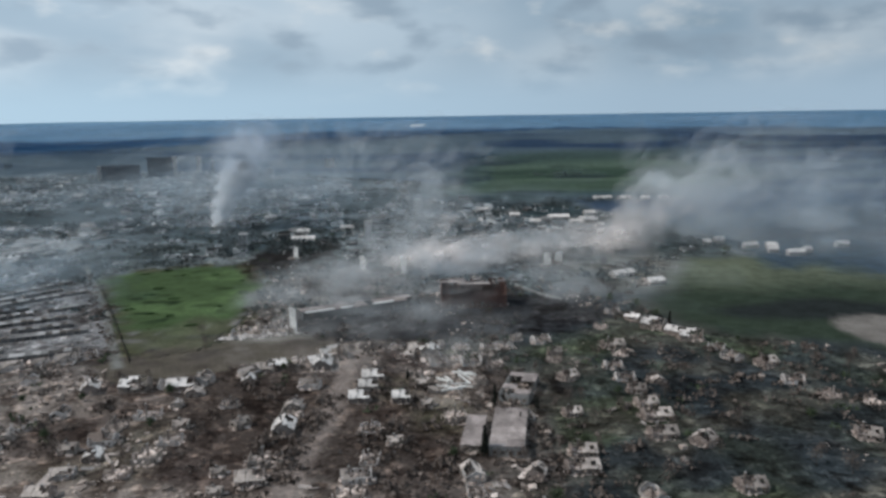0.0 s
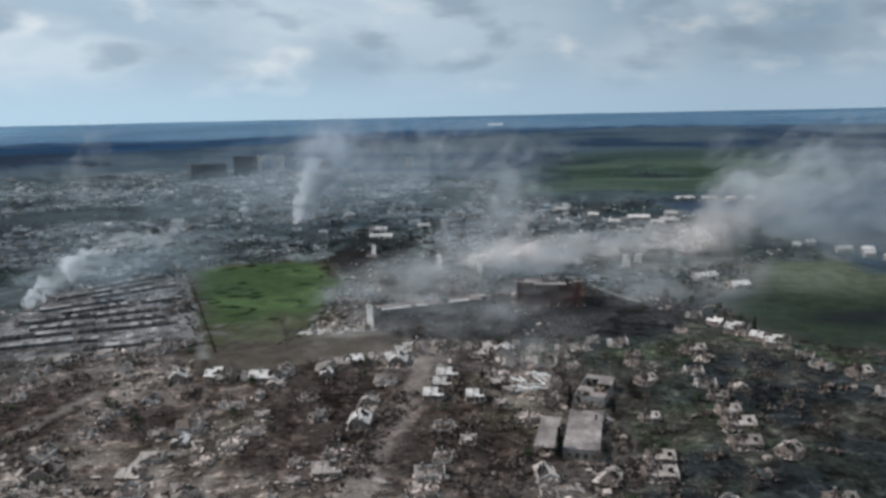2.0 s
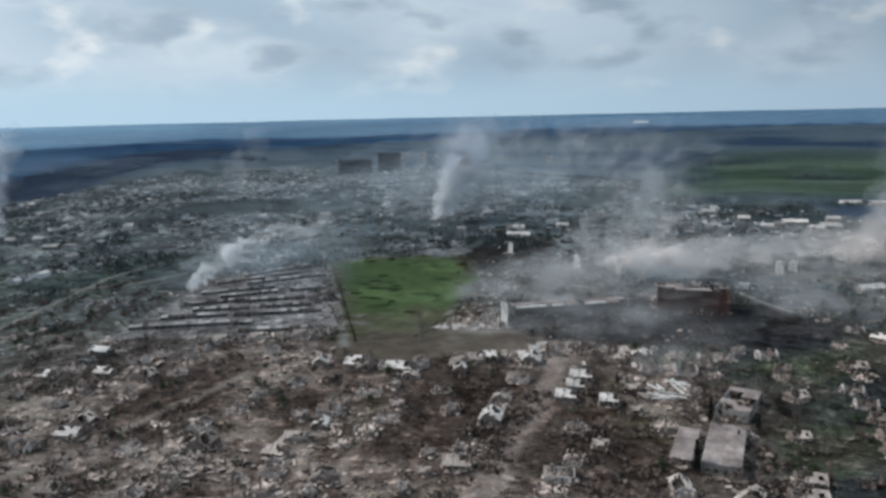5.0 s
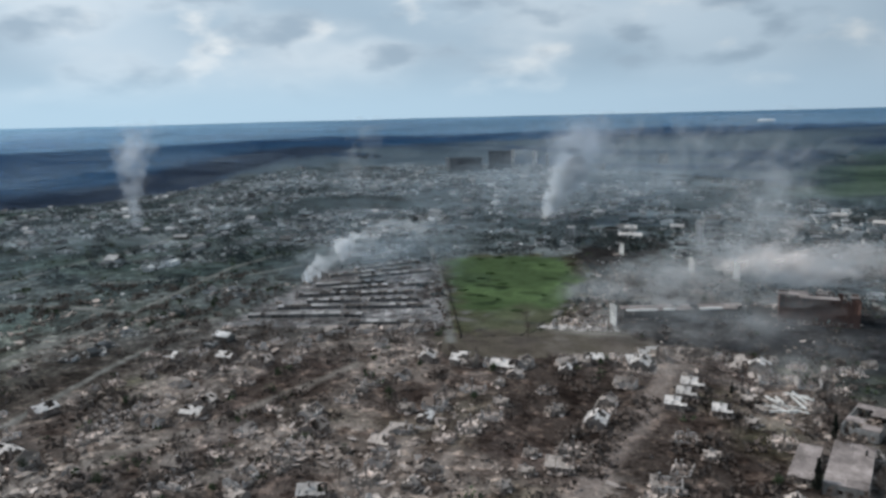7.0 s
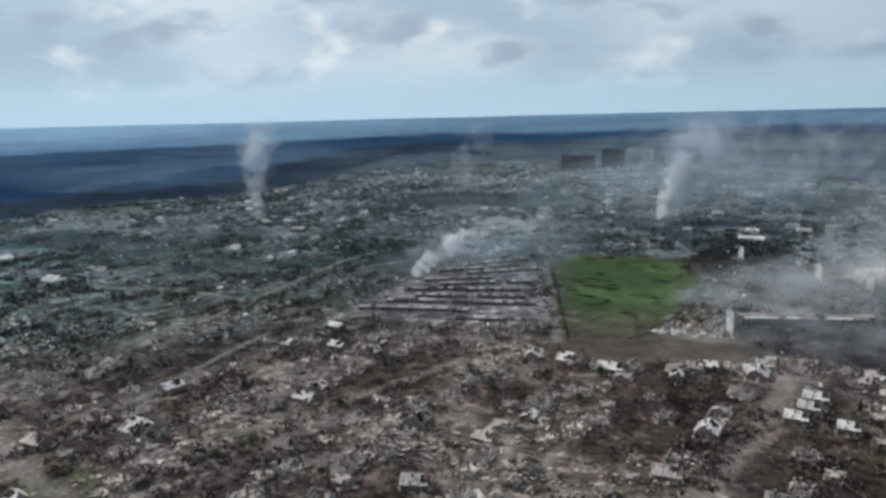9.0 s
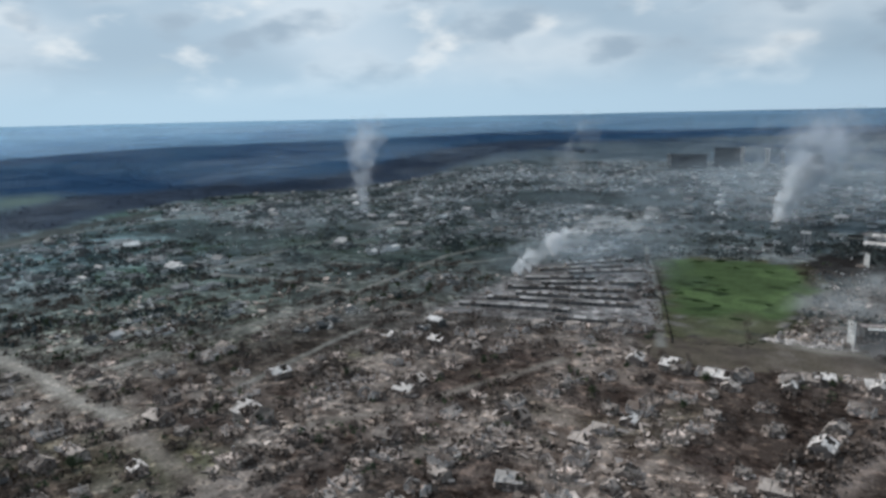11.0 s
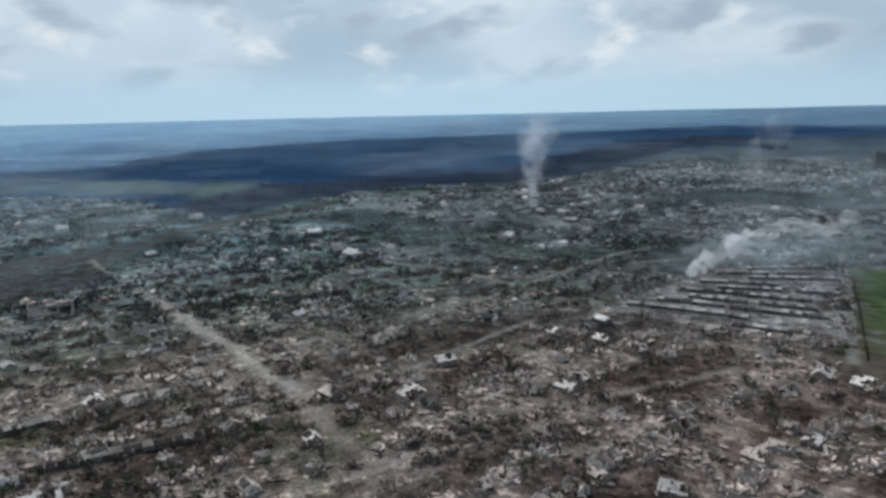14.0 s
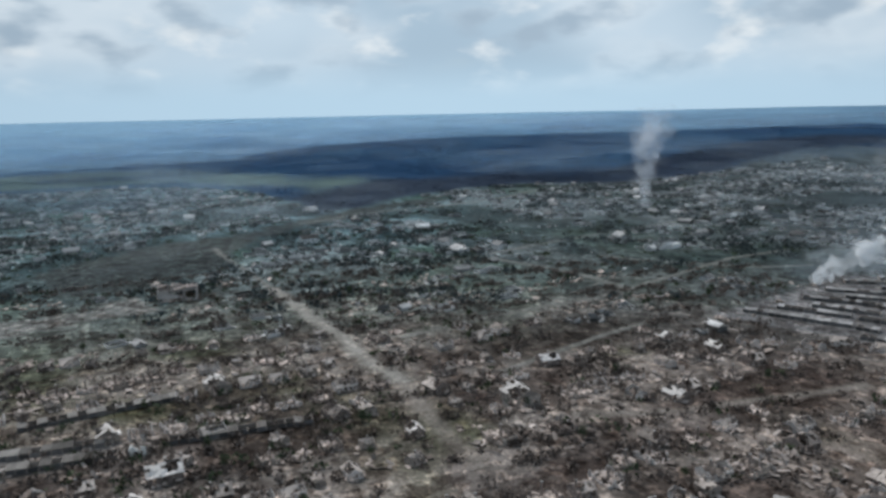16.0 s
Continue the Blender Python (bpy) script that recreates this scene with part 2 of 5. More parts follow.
def land_height(x, y):
    r, az = np.hypot(x, y), np.degrees(np.arctan2(-x, y))
    az = np.where(az > 100, 100, np.maximum(az, -60))
    by_r = [np.interp(r, HILL_R, row) for row in HILL_Z]
    z = np.zeros_like(r)
    for k in range(len(HILL_AZ) - 1):
        lo, hi = HILL_AZ[k], HILL_AZ[k + 1]
        w = (az - lo) / (hi - lo)
        inside = (az >= lo) & (az <= hi)
        w = w * w * (3 - 2 * w)
        z = np.where(inside, by_r[k] * (1 - w) + by_r[k + 1] * w, z)
    far = np.clip((r - 700) / 1500, 0, 1)
    rough = (value_noise(x, y, 420, 1) - 0.5) * 14 + (value_noise(x, y, 150, 2) - 0.5) * 5
    return z + far * rough * np.clip((5200 - r) / 2500, 0.25, 1) - 0.0


def edge_of_town(az):
    """How far the built-up land reaches in each direction."""
    return np.interp(az, (-60, -25, -10, 0, 20, 36, 45, 50, 55, 61, 66, 71, 74, 78, 84, 100),
                     (560, 700, 1150, 1500, 1950, 1980, 1760, 1700, 1620, 1450, 1260, 1080, 1070, 1380, 1750, 1850))


MEADOW = ((-187, 408), (-310, 640), (-292, 668), (-199, 700), (-150, 606), (-138, 486), (-146, 428))
RIGHT_FIELD = ((138, 545), (175, 590), (232, 700), (470, 728), (700, 720), (560, 400), (300, 395), (181, 437), (152, 470))
FAR_FIELD = ((-60, 1230), (150, 1180), (420, 1215), (760, 1500), (740, 2250), (420, 2300), (60, 2250), (-20, 1900))
BURNT = ((-98, 470), (-60, 442), (0, 446), (70, 452), (118, 488), (104, 540), (60, 566), (10, 566), (-40, 545), (-75, 540))
PALE_YARD = ((-136, 478), (-146, 560), (-146, 640), (-90, 668), (-30, 640), (-22, 580), (-62, 530), (-92, 500))
APRON = ((-198, 402), (-150, 462), (-98, 462), (-58, 440), (-60, 424), (-112, 402), (-160, 380), (-186, 384))
SCORCH = ((-192, 640), (-150, 636), (-112, 740), (-118, 835), (-182, 830), (-196, 730))
GARAGES = ((-352, 375), (-205, 428), (-300, 622), (-392, 560))
CLEARING = ((-583, -78), (-580, -20), (-615, 25), (-562, 36), (-550, -30), (-528, -72))
DARK_FIELD = ((-632, 34), (-645, -30), (-760, -60), (-860, 60), (-885, 150), (-1005, 290), (-1115, 510), (-1075, 528), (-945, 305), (-835, 178), (-760, 112), (-690, 102))


def within(poly, x, y):
    x, y = np.asarray(x, float), np.asarray(y, float)
    inside = np.zeros(x.shape, bool)
    for (ax, ay), (bx, by) in zip(poly, poly[1:] + poly[:1]):
        cross = ((ay > y) != (by > y)) & (x < (bx - ax) * (y - ay) / (by - ay + 1e-9) + ax)
        inside ^= cross
    return inside


def edge_gap(poly, x, y):
    """Metres to the nearest side of the polygon."""
    best = np.full(np.shape(x), 1e9)
    for (ax, ay), (bx, by) in zip(poly, poly[1:] + poly[:1]):
        dx, dy = bx - ax, by - ay
        t = np.clip(((x - ax) * dx + (y - ay) * dy) / (dx * dx + dy * dy), 0, 1)
        best = np.minimum(best, np.hypot(x - ax - t * dx, y - ay - t * dy))
    return best


def street_gap(x, y):
    """Metres to the nearest of the lanes that run north through the plots, 36 at most."""
    x = x + 34 * (value_noise(x, y, 130, 41) - 0.5) + 14 * (value_noise(x, y, 48, 42) - 0.5)
    u = x + 57 + 0.07 * np.clip(y - 250, -200, 900) * np.clip((-x - 80) / 120, 0, 1)
    return np.abs((u + 36) % 72 - 36)


def cover_colour(x, y):
    """The colour of what covers the land, with distance haze and cloud shade painted in; the fourth value tells how
    built-up it is.
    """
    r, az = np.hypot(x, y), np.degrees(np.arctan2(-x, y))
    n1, n2, n3 = value_noise(x, y, 90, 3), value_noise(x, y, 26, 4), value_noise(x, y, 9, 5)
    wob = (value_noise(x, y, 60, 6) - 0.5) * 40 + (n3 - 0.5) * 16
    tone = lambda *c: np.array(c) + 0 * r[..., None]
    mixd = lambda a, b, w: a + (b - a) * np.clip(w, 0, 1)[..., None]
    c = mixd(tone(0.150, 0.122, 0.110), tone(0.198, 0.170, 0.158), (n2 - 0.3) * 1.6)
    lane = np.clip(1.25 - street_gap(x + (n2 - 0.5) * 14, y) / 17, 0, 1)
    c = mixd(c, tone(0.245, 0.216, 0.199), lane * (0.35 + 0.7 * n1))
    c = mixd(c, tone(0.076, 0.060, 0.055), (1 - lane) * (value_noise(x, y, 34, 10) - 0.3) * 2.2)
    c = mixd(c, tone(0.108, 0.108, 0.066), (value_noise(x, y, 45, 7) - 0.56) * 2.4)
    drift_of_rubble = value_noise(x, y, 60, 15) * 0.75 + value_noise(x, y, 22, 75) * 0.25
    c = mixd(c, tone(0.315, 0.270, 0.245), np.clip((drift_of_rubble - 0.57) * 5, 0, 0.8))
    c = mixd(c, tone(0.074, 0.058, 0.051), np.clip((0.47 - drift_of_rubble) * 4.5, 0, 0.85))
    left = np.clip((az - 40) / 35, 0, 1) * np.clip((r - 380) / 300, 0, 1)
    c = mixd(c, tone(0.176, 0.192, 0.150), left * 0.9 * (0.45 + n2))
    # beyond 420 m the town ground takes on a painted haze tint, grey-blue
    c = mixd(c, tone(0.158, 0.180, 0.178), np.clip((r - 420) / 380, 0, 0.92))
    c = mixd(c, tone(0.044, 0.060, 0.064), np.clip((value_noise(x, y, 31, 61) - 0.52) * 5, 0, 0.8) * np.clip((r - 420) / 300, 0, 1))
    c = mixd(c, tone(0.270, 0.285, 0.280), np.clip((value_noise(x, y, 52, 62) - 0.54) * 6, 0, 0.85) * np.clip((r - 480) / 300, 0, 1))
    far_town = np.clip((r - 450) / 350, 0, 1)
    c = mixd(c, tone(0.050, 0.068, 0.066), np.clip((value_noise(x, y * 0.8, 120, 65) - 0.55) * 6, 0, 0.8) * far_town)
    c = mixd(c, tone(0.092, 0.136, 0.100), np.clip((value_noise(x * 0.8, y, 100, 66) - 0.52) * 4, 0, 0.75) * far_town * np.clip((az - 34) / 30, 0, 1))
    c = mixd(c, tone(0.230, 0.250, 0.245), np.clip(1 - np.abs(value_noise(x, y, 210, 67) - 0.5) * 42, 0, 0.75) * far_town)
    # cloud shadow over the east side, painted as darker ground with olive and brown patches
    right = np.clip((x - 26 + 50 * np.clip((y - 375) / 50, 0, 1) + wob * 0.5) / 34, 0, 1) * (r < 580)
    c = mixd(c, mixd(tone(0.032, 0.043, 0.050), tone(0.044, 0.056, 0.050), (n2 - 0.4) * 3), right * 0.92)
    c = mixd(c, tone(0.082, 0.098, 0.064), np.clip((value_noise(x, y, 30, 71) - 0.5) * 4, 0, 0.8) * right)
    c = mixd(c, tone(0.094, 0.092, 0.080), np.clip((value_noise(x, y, 24, 72) - 0.54) * 5, 0, 0.8) * right)
    c = c * (0.5 + 0.95 * np.clip(value_noise(x, y, 19, 21) * 0.7 + value_noise(x, y, 7, 22) * 0.4, 0, 1))[..., None]
    # more painted haze: farther ground bluer and lifted, its strength set by direction
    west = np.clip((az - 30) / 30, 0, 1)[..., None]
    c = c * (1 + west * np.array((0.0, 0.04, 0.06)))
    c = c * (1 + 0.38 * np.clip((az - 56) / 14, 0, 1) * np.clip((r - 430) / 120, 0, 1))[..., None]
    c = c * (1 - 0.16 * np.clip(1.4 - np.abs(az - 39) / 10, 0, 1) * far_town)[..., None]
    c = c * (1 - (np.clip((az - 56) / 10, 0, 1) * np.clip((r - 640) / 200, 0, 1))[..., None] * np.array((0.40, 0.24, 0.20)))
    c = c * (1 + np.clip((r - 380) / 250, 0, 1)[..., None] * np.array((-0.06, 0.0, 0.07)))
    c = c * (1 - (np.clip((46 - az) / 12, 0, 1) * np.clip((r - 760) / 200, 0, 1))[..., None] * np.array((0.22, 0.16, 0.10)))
    # haze over the ground west of the field, painted in as a paler patch
    dusty = np.clip(1.25 - np.hypot((x - 165) / 75, (y - 640) / 85) + (n2 - 0.5) * 0.5, 0, 1)
    c = mixd(c, tone(0.205, 0.210, 0.195), dusty * 1.3)
    field = within(RIGHT_FIELD, x + wob * 0.3, y + wob * 0.4)
    # cloud shadow on the field painted in: dark near end, blackish patch
    fc = mixd(tone(0.044, 0.062, 0.044), tone(0.165, 0.188, 0.135), (y - 545 + wob * 1.5) / 115)
    fc = mixd(fc, tone(0.028, 0.034, 0.034), (1.1 - np.hypot((x - 268) / 72, (y - 500) / 30) + (n2 - 0.5) * 0.5) * 3)
    c = mixd(c, fc, field * np.clip(edge_gap(RIGHT_FIELD, x, y) / 22 + (n3 - 0.5) * 0.6, 0, 1))
    ff = within(FAR_FIELD, x + wob * 2, y + wob * 2)
    c = np.where(within(PALE_YARD, x + wob * 0.4, y + wob * 0.4)[..., None], mixd(tone(0.235, 0.225, 0.215), tone(0.135, 0.130, 0.125), (n2 - 0.4) * 2.5), c)
    c = np.where(within(BURNT, x + wob * 0.3, y + wob * 0.3)[..., None], mixd(tone(0.034, 0.036, 0.041), tone(0.072, 0.072, 0.074), (n2 - 0.4) * 2), c)
    c = np.where(within(SCORCH, x + wob * 0.4, y + wob * 0.4)[..., None], tone(0.032, 0.031, 0.032), c)
    c = np.where(within(GARAGES, x + wob * 0.2, y + wob * 0.2)[..., None], mixd(tone(0.28, 0.282, 0.295), tone(0.16, 0.159, 0.164), (n2 - 0.45) * 3), c)
    c = np.where(within(CLEARING, x + wob * 0.3, y + wob * 0.3)[..., None], tone(0.23, 0.238, 0.235), c)
    c = np.where(within(DARK_FIELD, x + wob * 0.5, y + wob * 0.5)[..., None], mixd(tone(0.066, 0.082, 0.086), tone(0.096, 0.114, 0.112), (n1 - 0.3) * 1.6), c)
    rim = within(MEADOW, x * 0.93 - 15.5, y * 0.93 + 37.5)
    c = np.where(rim[..., None] & (n3 > 0.35)[..., None], tone(0.088, 0.092, 0.060), c)
    sand = np.hypot((x - 287) / 34, (y - 448) / 40) + (n3 - 0.5) * 0.2
    c = mixd(c, tone(0.24, 0.22, 0.205), (1.0 - sand) * 8)
    apron = within(APRON, x + wob * 0.7, y + wob * 0.5)
    c = mixd(c, mixd(tone(0.150, 0.132, 0.108), tone(0.098, 0.086, 0.070), (n1 - 0.3) * 1.6), apron * np.clip(0.2 + 1.3 * n3, 0, 1))
    c = mixd(c, tone(0.30, 0.285, 0.265), (1.15 - np.hypot((x + 118) / 32, (y - 452) / 9) + (n3 - 0.5) * 0.5) * 1.5)
    e = edge_of_town(az) + wob * 2
    out = np.clip((r - e) / 45, 0, 1)
    built = (1 - out) * ~field * ~ff * ~apron * (0.35 + 0.65 * np.clip((1500 - r) / 900, 0, 1))
    # plain, hills and valley: distance haze painted in as blue, palest towards the horizon
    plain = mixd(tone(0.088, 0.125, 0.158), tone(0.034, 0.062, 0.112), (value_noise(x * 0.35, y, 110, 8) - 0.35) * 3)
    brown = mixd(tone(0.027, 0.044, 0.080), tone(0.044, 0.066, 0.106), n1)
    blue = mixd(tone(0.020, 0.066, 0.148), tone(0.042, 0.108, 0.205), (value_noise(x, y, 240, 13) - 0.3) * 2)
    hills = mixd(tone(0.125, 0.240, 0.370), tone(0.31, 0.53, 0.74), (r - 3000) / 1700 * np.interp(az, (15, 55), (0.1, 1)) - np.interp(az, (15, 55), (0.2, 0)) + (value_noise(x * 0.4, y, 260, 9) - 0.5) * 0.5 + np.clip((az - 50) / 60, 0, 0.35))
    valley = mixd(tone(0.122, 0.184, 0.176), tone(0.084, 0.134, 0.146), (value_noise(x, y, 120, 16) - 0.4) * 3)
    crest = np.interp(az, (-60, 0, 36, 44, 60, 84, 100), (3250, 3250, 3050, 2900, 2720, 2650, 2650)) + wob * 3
    # woods, tinted for haze: bluish on the near slope, bluer behind; to the east they dwindle to a line of trees
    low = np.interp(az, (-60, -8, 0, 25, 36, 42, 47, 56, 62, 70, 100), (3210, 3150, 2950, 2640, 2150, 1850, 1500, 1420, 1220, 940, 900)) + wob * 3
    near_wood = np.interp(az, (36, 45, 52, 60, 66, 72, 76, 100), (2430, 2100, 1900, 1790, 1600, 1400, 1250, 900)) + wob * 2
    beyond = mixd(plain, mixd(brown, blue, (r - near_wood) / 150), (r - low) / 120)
    fl_out, fl_in = np.interp(az, (60, 64, 70, 76, 84, 100), (1500, 1640, 1660, 1800, 2500, 2650)), edge_of_town(az) + np.interp(az, (58, 64, 70, 74, 80), (400, 400, 340, 220, 60))
    floor = np.clip((fl_out + wob * 2 - r) / 160, 0, 1) * np.clip((r - fl_in - wob * 2) / 160, 0, 1) * np.clip((az - 60) / 8, 0, 1)
    valley = mixd(valley, tone(0.050, 0.086, 0.118), np.clip((value_noise(x * 0.9, y * 0.35, 130, 74) - 0.55) * 5, 0, 0.8))
    beyond = mixd(beyond, valley, floor)
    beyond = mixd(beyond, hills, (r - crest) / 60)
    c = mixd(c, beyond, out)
    # crop green dulled for haze, fading into the blue-grey plain
    crop = mixd(tone(0.046, 0.078, 0.058), tone(0.094, 0.138, 0.100), (value_noise(x * 0.3, y, 75, 11) - 0.3) * 2)
    crop = mixd(crop, tone(0.020, 0.034, 0.034), np.clip((value_noise(x * 0.4, y, 60, 73) - 0.66) * 6, 0, 0.8))
    c = mixd(c, crop, ff * np.clip(edge_gap(FAR_FIELD, x, y) / 160, 0, 1) * np.clip(1.5 - (y - 1230) / 1100, 0, 1))
    return np.concatenate([c, built[..., None]], -1)


def build_ground():
    az = np.radians(np.concatenate([np.arange(-60, -36, 3.0), np.arange(-36, 100, 0.5), np.arange(100, 300, 5.0)]))
    rad = np.concatenate([[20.0], 60 * 1.0165 ** np.arange(0, 269)])
    rad = rad[rad < 4850]
    A, R = np.meshgrid(az, rad)
    x, y = -np.sin(A) * R, np.cos(A) * R
    z = land_height(x, y)
    k, n = A.shape
    v = np.stack([x, y, z], -1).reshape(-1, 3)
    i, j = np.meshgrid(np.arange(k - 1), np.arange(n), indexing="ij")
    a, b = i * n + j, i * n + (j + 1) % n
    quads = np.stack([a, b, b + n, a + n], -1).reshape(-1, 4)
    me = bpy.data.meshes.new("ground")
    me.from_pydata(v.tolist(), [], quads.tolist() + [list(range(n))[::-1]])
    col = me.color_attributes.new("cover", "FLOAT_COLOR", "POINT")
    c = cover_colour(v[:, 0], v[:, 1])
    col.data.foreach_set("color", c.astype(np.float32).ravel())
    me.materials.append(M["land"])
    me.polygons.foreach_set("use_smooth", [True] * len(me.polygons))
    ob = tagged(new("ground", me), "brown churned earth, patchy grass and wooded hills", "ground", kind="structure")
    if sum(p.normal.z for p in me.polygons[:50]) < 0:
        me.flip_normals()
    return ob


build_ground()


def strip(name, pts, width, tint, label, lift=0.25, seed=1):
    """A worn road along the points; its edges fade into the earth beside it."""
    rng = random.Random(seed)
    line = []
    for (ax, ay), (bx, by) in zip(pts, pts[1:]):
        n = max(1, int(math.hypot(bx - ax, by - ay) / 6))
        line += [(ax + (bx - ax) * k / n, ay + (by - ay) * k / n) for k in range(n)]
    line.append(pts[-1])
    v, worn = [], []
    for k, (x, y) in enumerate(line):
        px, py = line[max(k - 1, 0)]
        qx, qy = line[min(k + 1, len(line) - 1)]
        d = math.hypot(qx - px, qy - py)
        nx, ny = -(qy - py) / d, (qx - px) / d
        z = float(land_height(np.array(x), np.array(y)))
        dust = 0.72 + 0.28 * float(value_noise(np.array(x), np.array(y), 22, 76)) + rng.uniform(-0.04, 0.04)
        for u, w in ((-1.4, 0.0), (-0.85, 0.4), (-0.42, 0.9), (0.0, 1.0), (0.42, 0.9), (0.85, 0.4), (1.4, 0.0)):
            o = u * width / 2 * rng.uniform(0.9, 1.12)
            v.append((x + nx * o, y + ny * o, z + lift * (0.45 + 0.55 * w)))
            worn.append(w * dust)
    f = [(7 * k + m + 1, 7 * k + m, 7 * k + m + 7, 7 * k + m + 8) for k in range(len(line) - 1) for m in range(6)]
    me = bpy.data.meshes.new(name)
    me.from_pydata(v, [], f)
    p, worn = np.array(v), np.array(worn)[:, None]
    earth = cover_colour(p[:, 0], p[:, 1])
    c = earth[:, :3] * (1 - worn) + np.array(TINTS[tint]) * worn
    alpha = earth[:, 3:] * (1 - 0.8 * worn)
    col = me.color_attributes.new("cover", "FLOAT_COLOR", "POINT")
    col.data.foreach_set("color", np.concatenate([c, alpha], 1).astype(np.float32).ravel())
    me.materials.append(M["land"])
    if sum(q.normal.z for q in me.polygons) < 0:
        me.flip_normals()
    return tagged(new(name, me), label, "road", kind="structure")


TINTS = {"lane": (0.235, 0.238, 0.228), "earth": (0.27, 0.245, 0.225), "dirt": (0.34, 0.288, 0.266), "track": (0.40, 0.385, 0.36)}
ROADS = [
    ("road", [(-338, 137), (-357, 136), (-375, 132), (-395, 131), (-440, 133), (-490, 128), (-540, 129), (-590, 124)], 13, "track", "pale dusty main road between ruined plots"),
    ("road", [(-236, 126), (-279, 130), (-314, 132), (-340, 136)], 12, "earth", "trodden earth way among rubble"),
    ("road", [(-588, 124), (-660, 121), (-750, 114), (-810, 112)], 8, "lane", "dusty main road, narrower beyond the ruins"),
    ("road", [(-66, 225), (-62, 260), (-56, 320), (-55, 365), (-53, 420)], 14, "dirt", "reddish dirt street strewn with rubble"),
    ("road", [(-607, 341), (-557, 357), (-515, 371), (-465, 374), (-440, 372)], 9, "lane", "short pale dirt road among the plots"),
    ("road", [(-596, 290), (-618, 330), (-637, 402), (-656, 490), (-675, 601), (-708, 744), (-730, 830)], 8, "lane", "pale lane through greenish plots"),
    ("road", [(-187, 398), (-254, 530), (-317, 640), (-350, 700)], 7, "lane", "dusty path beside the green meadow"),
    ("road", [(-930, 240), (-966, 318), (-994, 405), (-996, 475), (-1052, 633), (-1215, 850), (-1310, 1010), (-1330, 1160)], 12, "lane", "pale lane along the edge of the town"),
    ("road", [(44, 625), (62, 586), (76, 560), (90, 540)], 6, "track", "pale broken road past the burnt yard"),
    ("road", [(-412, 166), (-416, 186), (-425, 225), (-429, 274), (-429, 325), (-440, 372), (-465, 462), (-486, 535), (-488, 612)], 7, "lane", "narrow earth lane between ruined gardens"),
    ("road", [(-328, 190), (-335, 216), (-344, 247), (-354, 281), (-362, 330)], 6, "lane", "short earth lane among the rubble"),
    ("road", [(-560, 440), (-526, 456), (-485, 489), (-445, 523), (-427, 571)], 6, "lane", "dusty lane leading to the garages"),
    ("road", [(-262, 190), (-247, 220), (-238, 257), (-229, 296), (-220, 345)], 8, "earth", "rubble-strewn dirt street"),
]
for k, (name, pts, width, mat, label) in enumerate(ROADS):
    strip(name, pts, width, mat, label, seed=k)


def build_meadow():
    """A slightly raised sward with ragged borders, mottled by dark tufts, dull and trampled at its southern end."""
    step = 4.0
    gx, gy = np.meshgrid(np.arange(-330, -120, step), np.arange(396, 712, step), indexing="ij")
    wob = (value_noise(gx, gy, 14, 31) - 0.5) * 12
    keep = within(MEADOW, gx + wob, gy + wob)
    ids, v = -np.ones(gx.shape, int), []
    z = 0.10 + 0.15 * value_noise(gx, gy, 9, 32)
    for i, j in zip(*np.nonzero(keep)):
        ids[i, j] = len(v)
        v.append((gx[i, j], gy[i, j], z[i, j]))
    f = []
    for i in range(gx.shape[0] - 1):
        for j in range(gx.shape[1] - 1):
            q = [ids[i, j], ids[i + 1, j], ids[i + 1, j + 1], ids[i, j + 1]]
            if min(q) >= 0:
                f.append(q)
    me = bpy.data.meshes.new("meadow")
    me.from_pydata(v, [], f)
    x, y = np.array(v)[:, 0], np.array(v)[:, 1]
    lush, deep, dull = np.array((0.108, 0.168, 0.074)), np.array((0.030, 0.050, 0.024)), np.array((0.150, 0.158, 0.105))
    spots = np.clip((value_noise(x, y, 11, 33) - 0.64) * 7, 0, 1) * np.clip((value_noise(x, y, 60, 36) - 0.15) * 2, 0, 1)
    spots = np.maximum(spots, 0.45 * np.clip((value_noise(x, y, 38, 34) - 0.48) * 4, 0, 1))
    c = lush + (deep - lush) * spots[:, None]
    south = np.clip((488 + 0.55 * (x + 212) - y + (value_noise(x, y, 25, 35) - 0.5) * 60) / 45, 0, 0.9)
    c = c + (dull - c) * south[:, None]
    # the sward thins out into the trodden earth along its borders
    bare = np.clip(1.05 - edge_gap(MEADOW, x, y) / (13 + 34 * south) + (value_noise(x, y, 13, 37) - 0.5) * 1.1, 0, 1)
    c = c + (cover_colour(x, y)[:, :3] - c) * bare[:, None]
    col = me.color_attributes.new("cover", "FLOAT_COLOR", "POINT")
    col.data.foreach_set("color", np.concatenate([c, 0 * c[:, :1]], 1).astype(np.float32).ravel())
    me.materials.append(M["land"])
    me.polygons.foreach_set("use_smooth", [True] * len(me.polygons))
    ob = tagged(new("meadow", me), "bright green grass field with dark tufts", "field", kind="structure")
    thick = ob.modifiers.new("thick", "SOLIDIFY")
    thick.thickness, thick.offset = 0.6, -1


build_meadow()


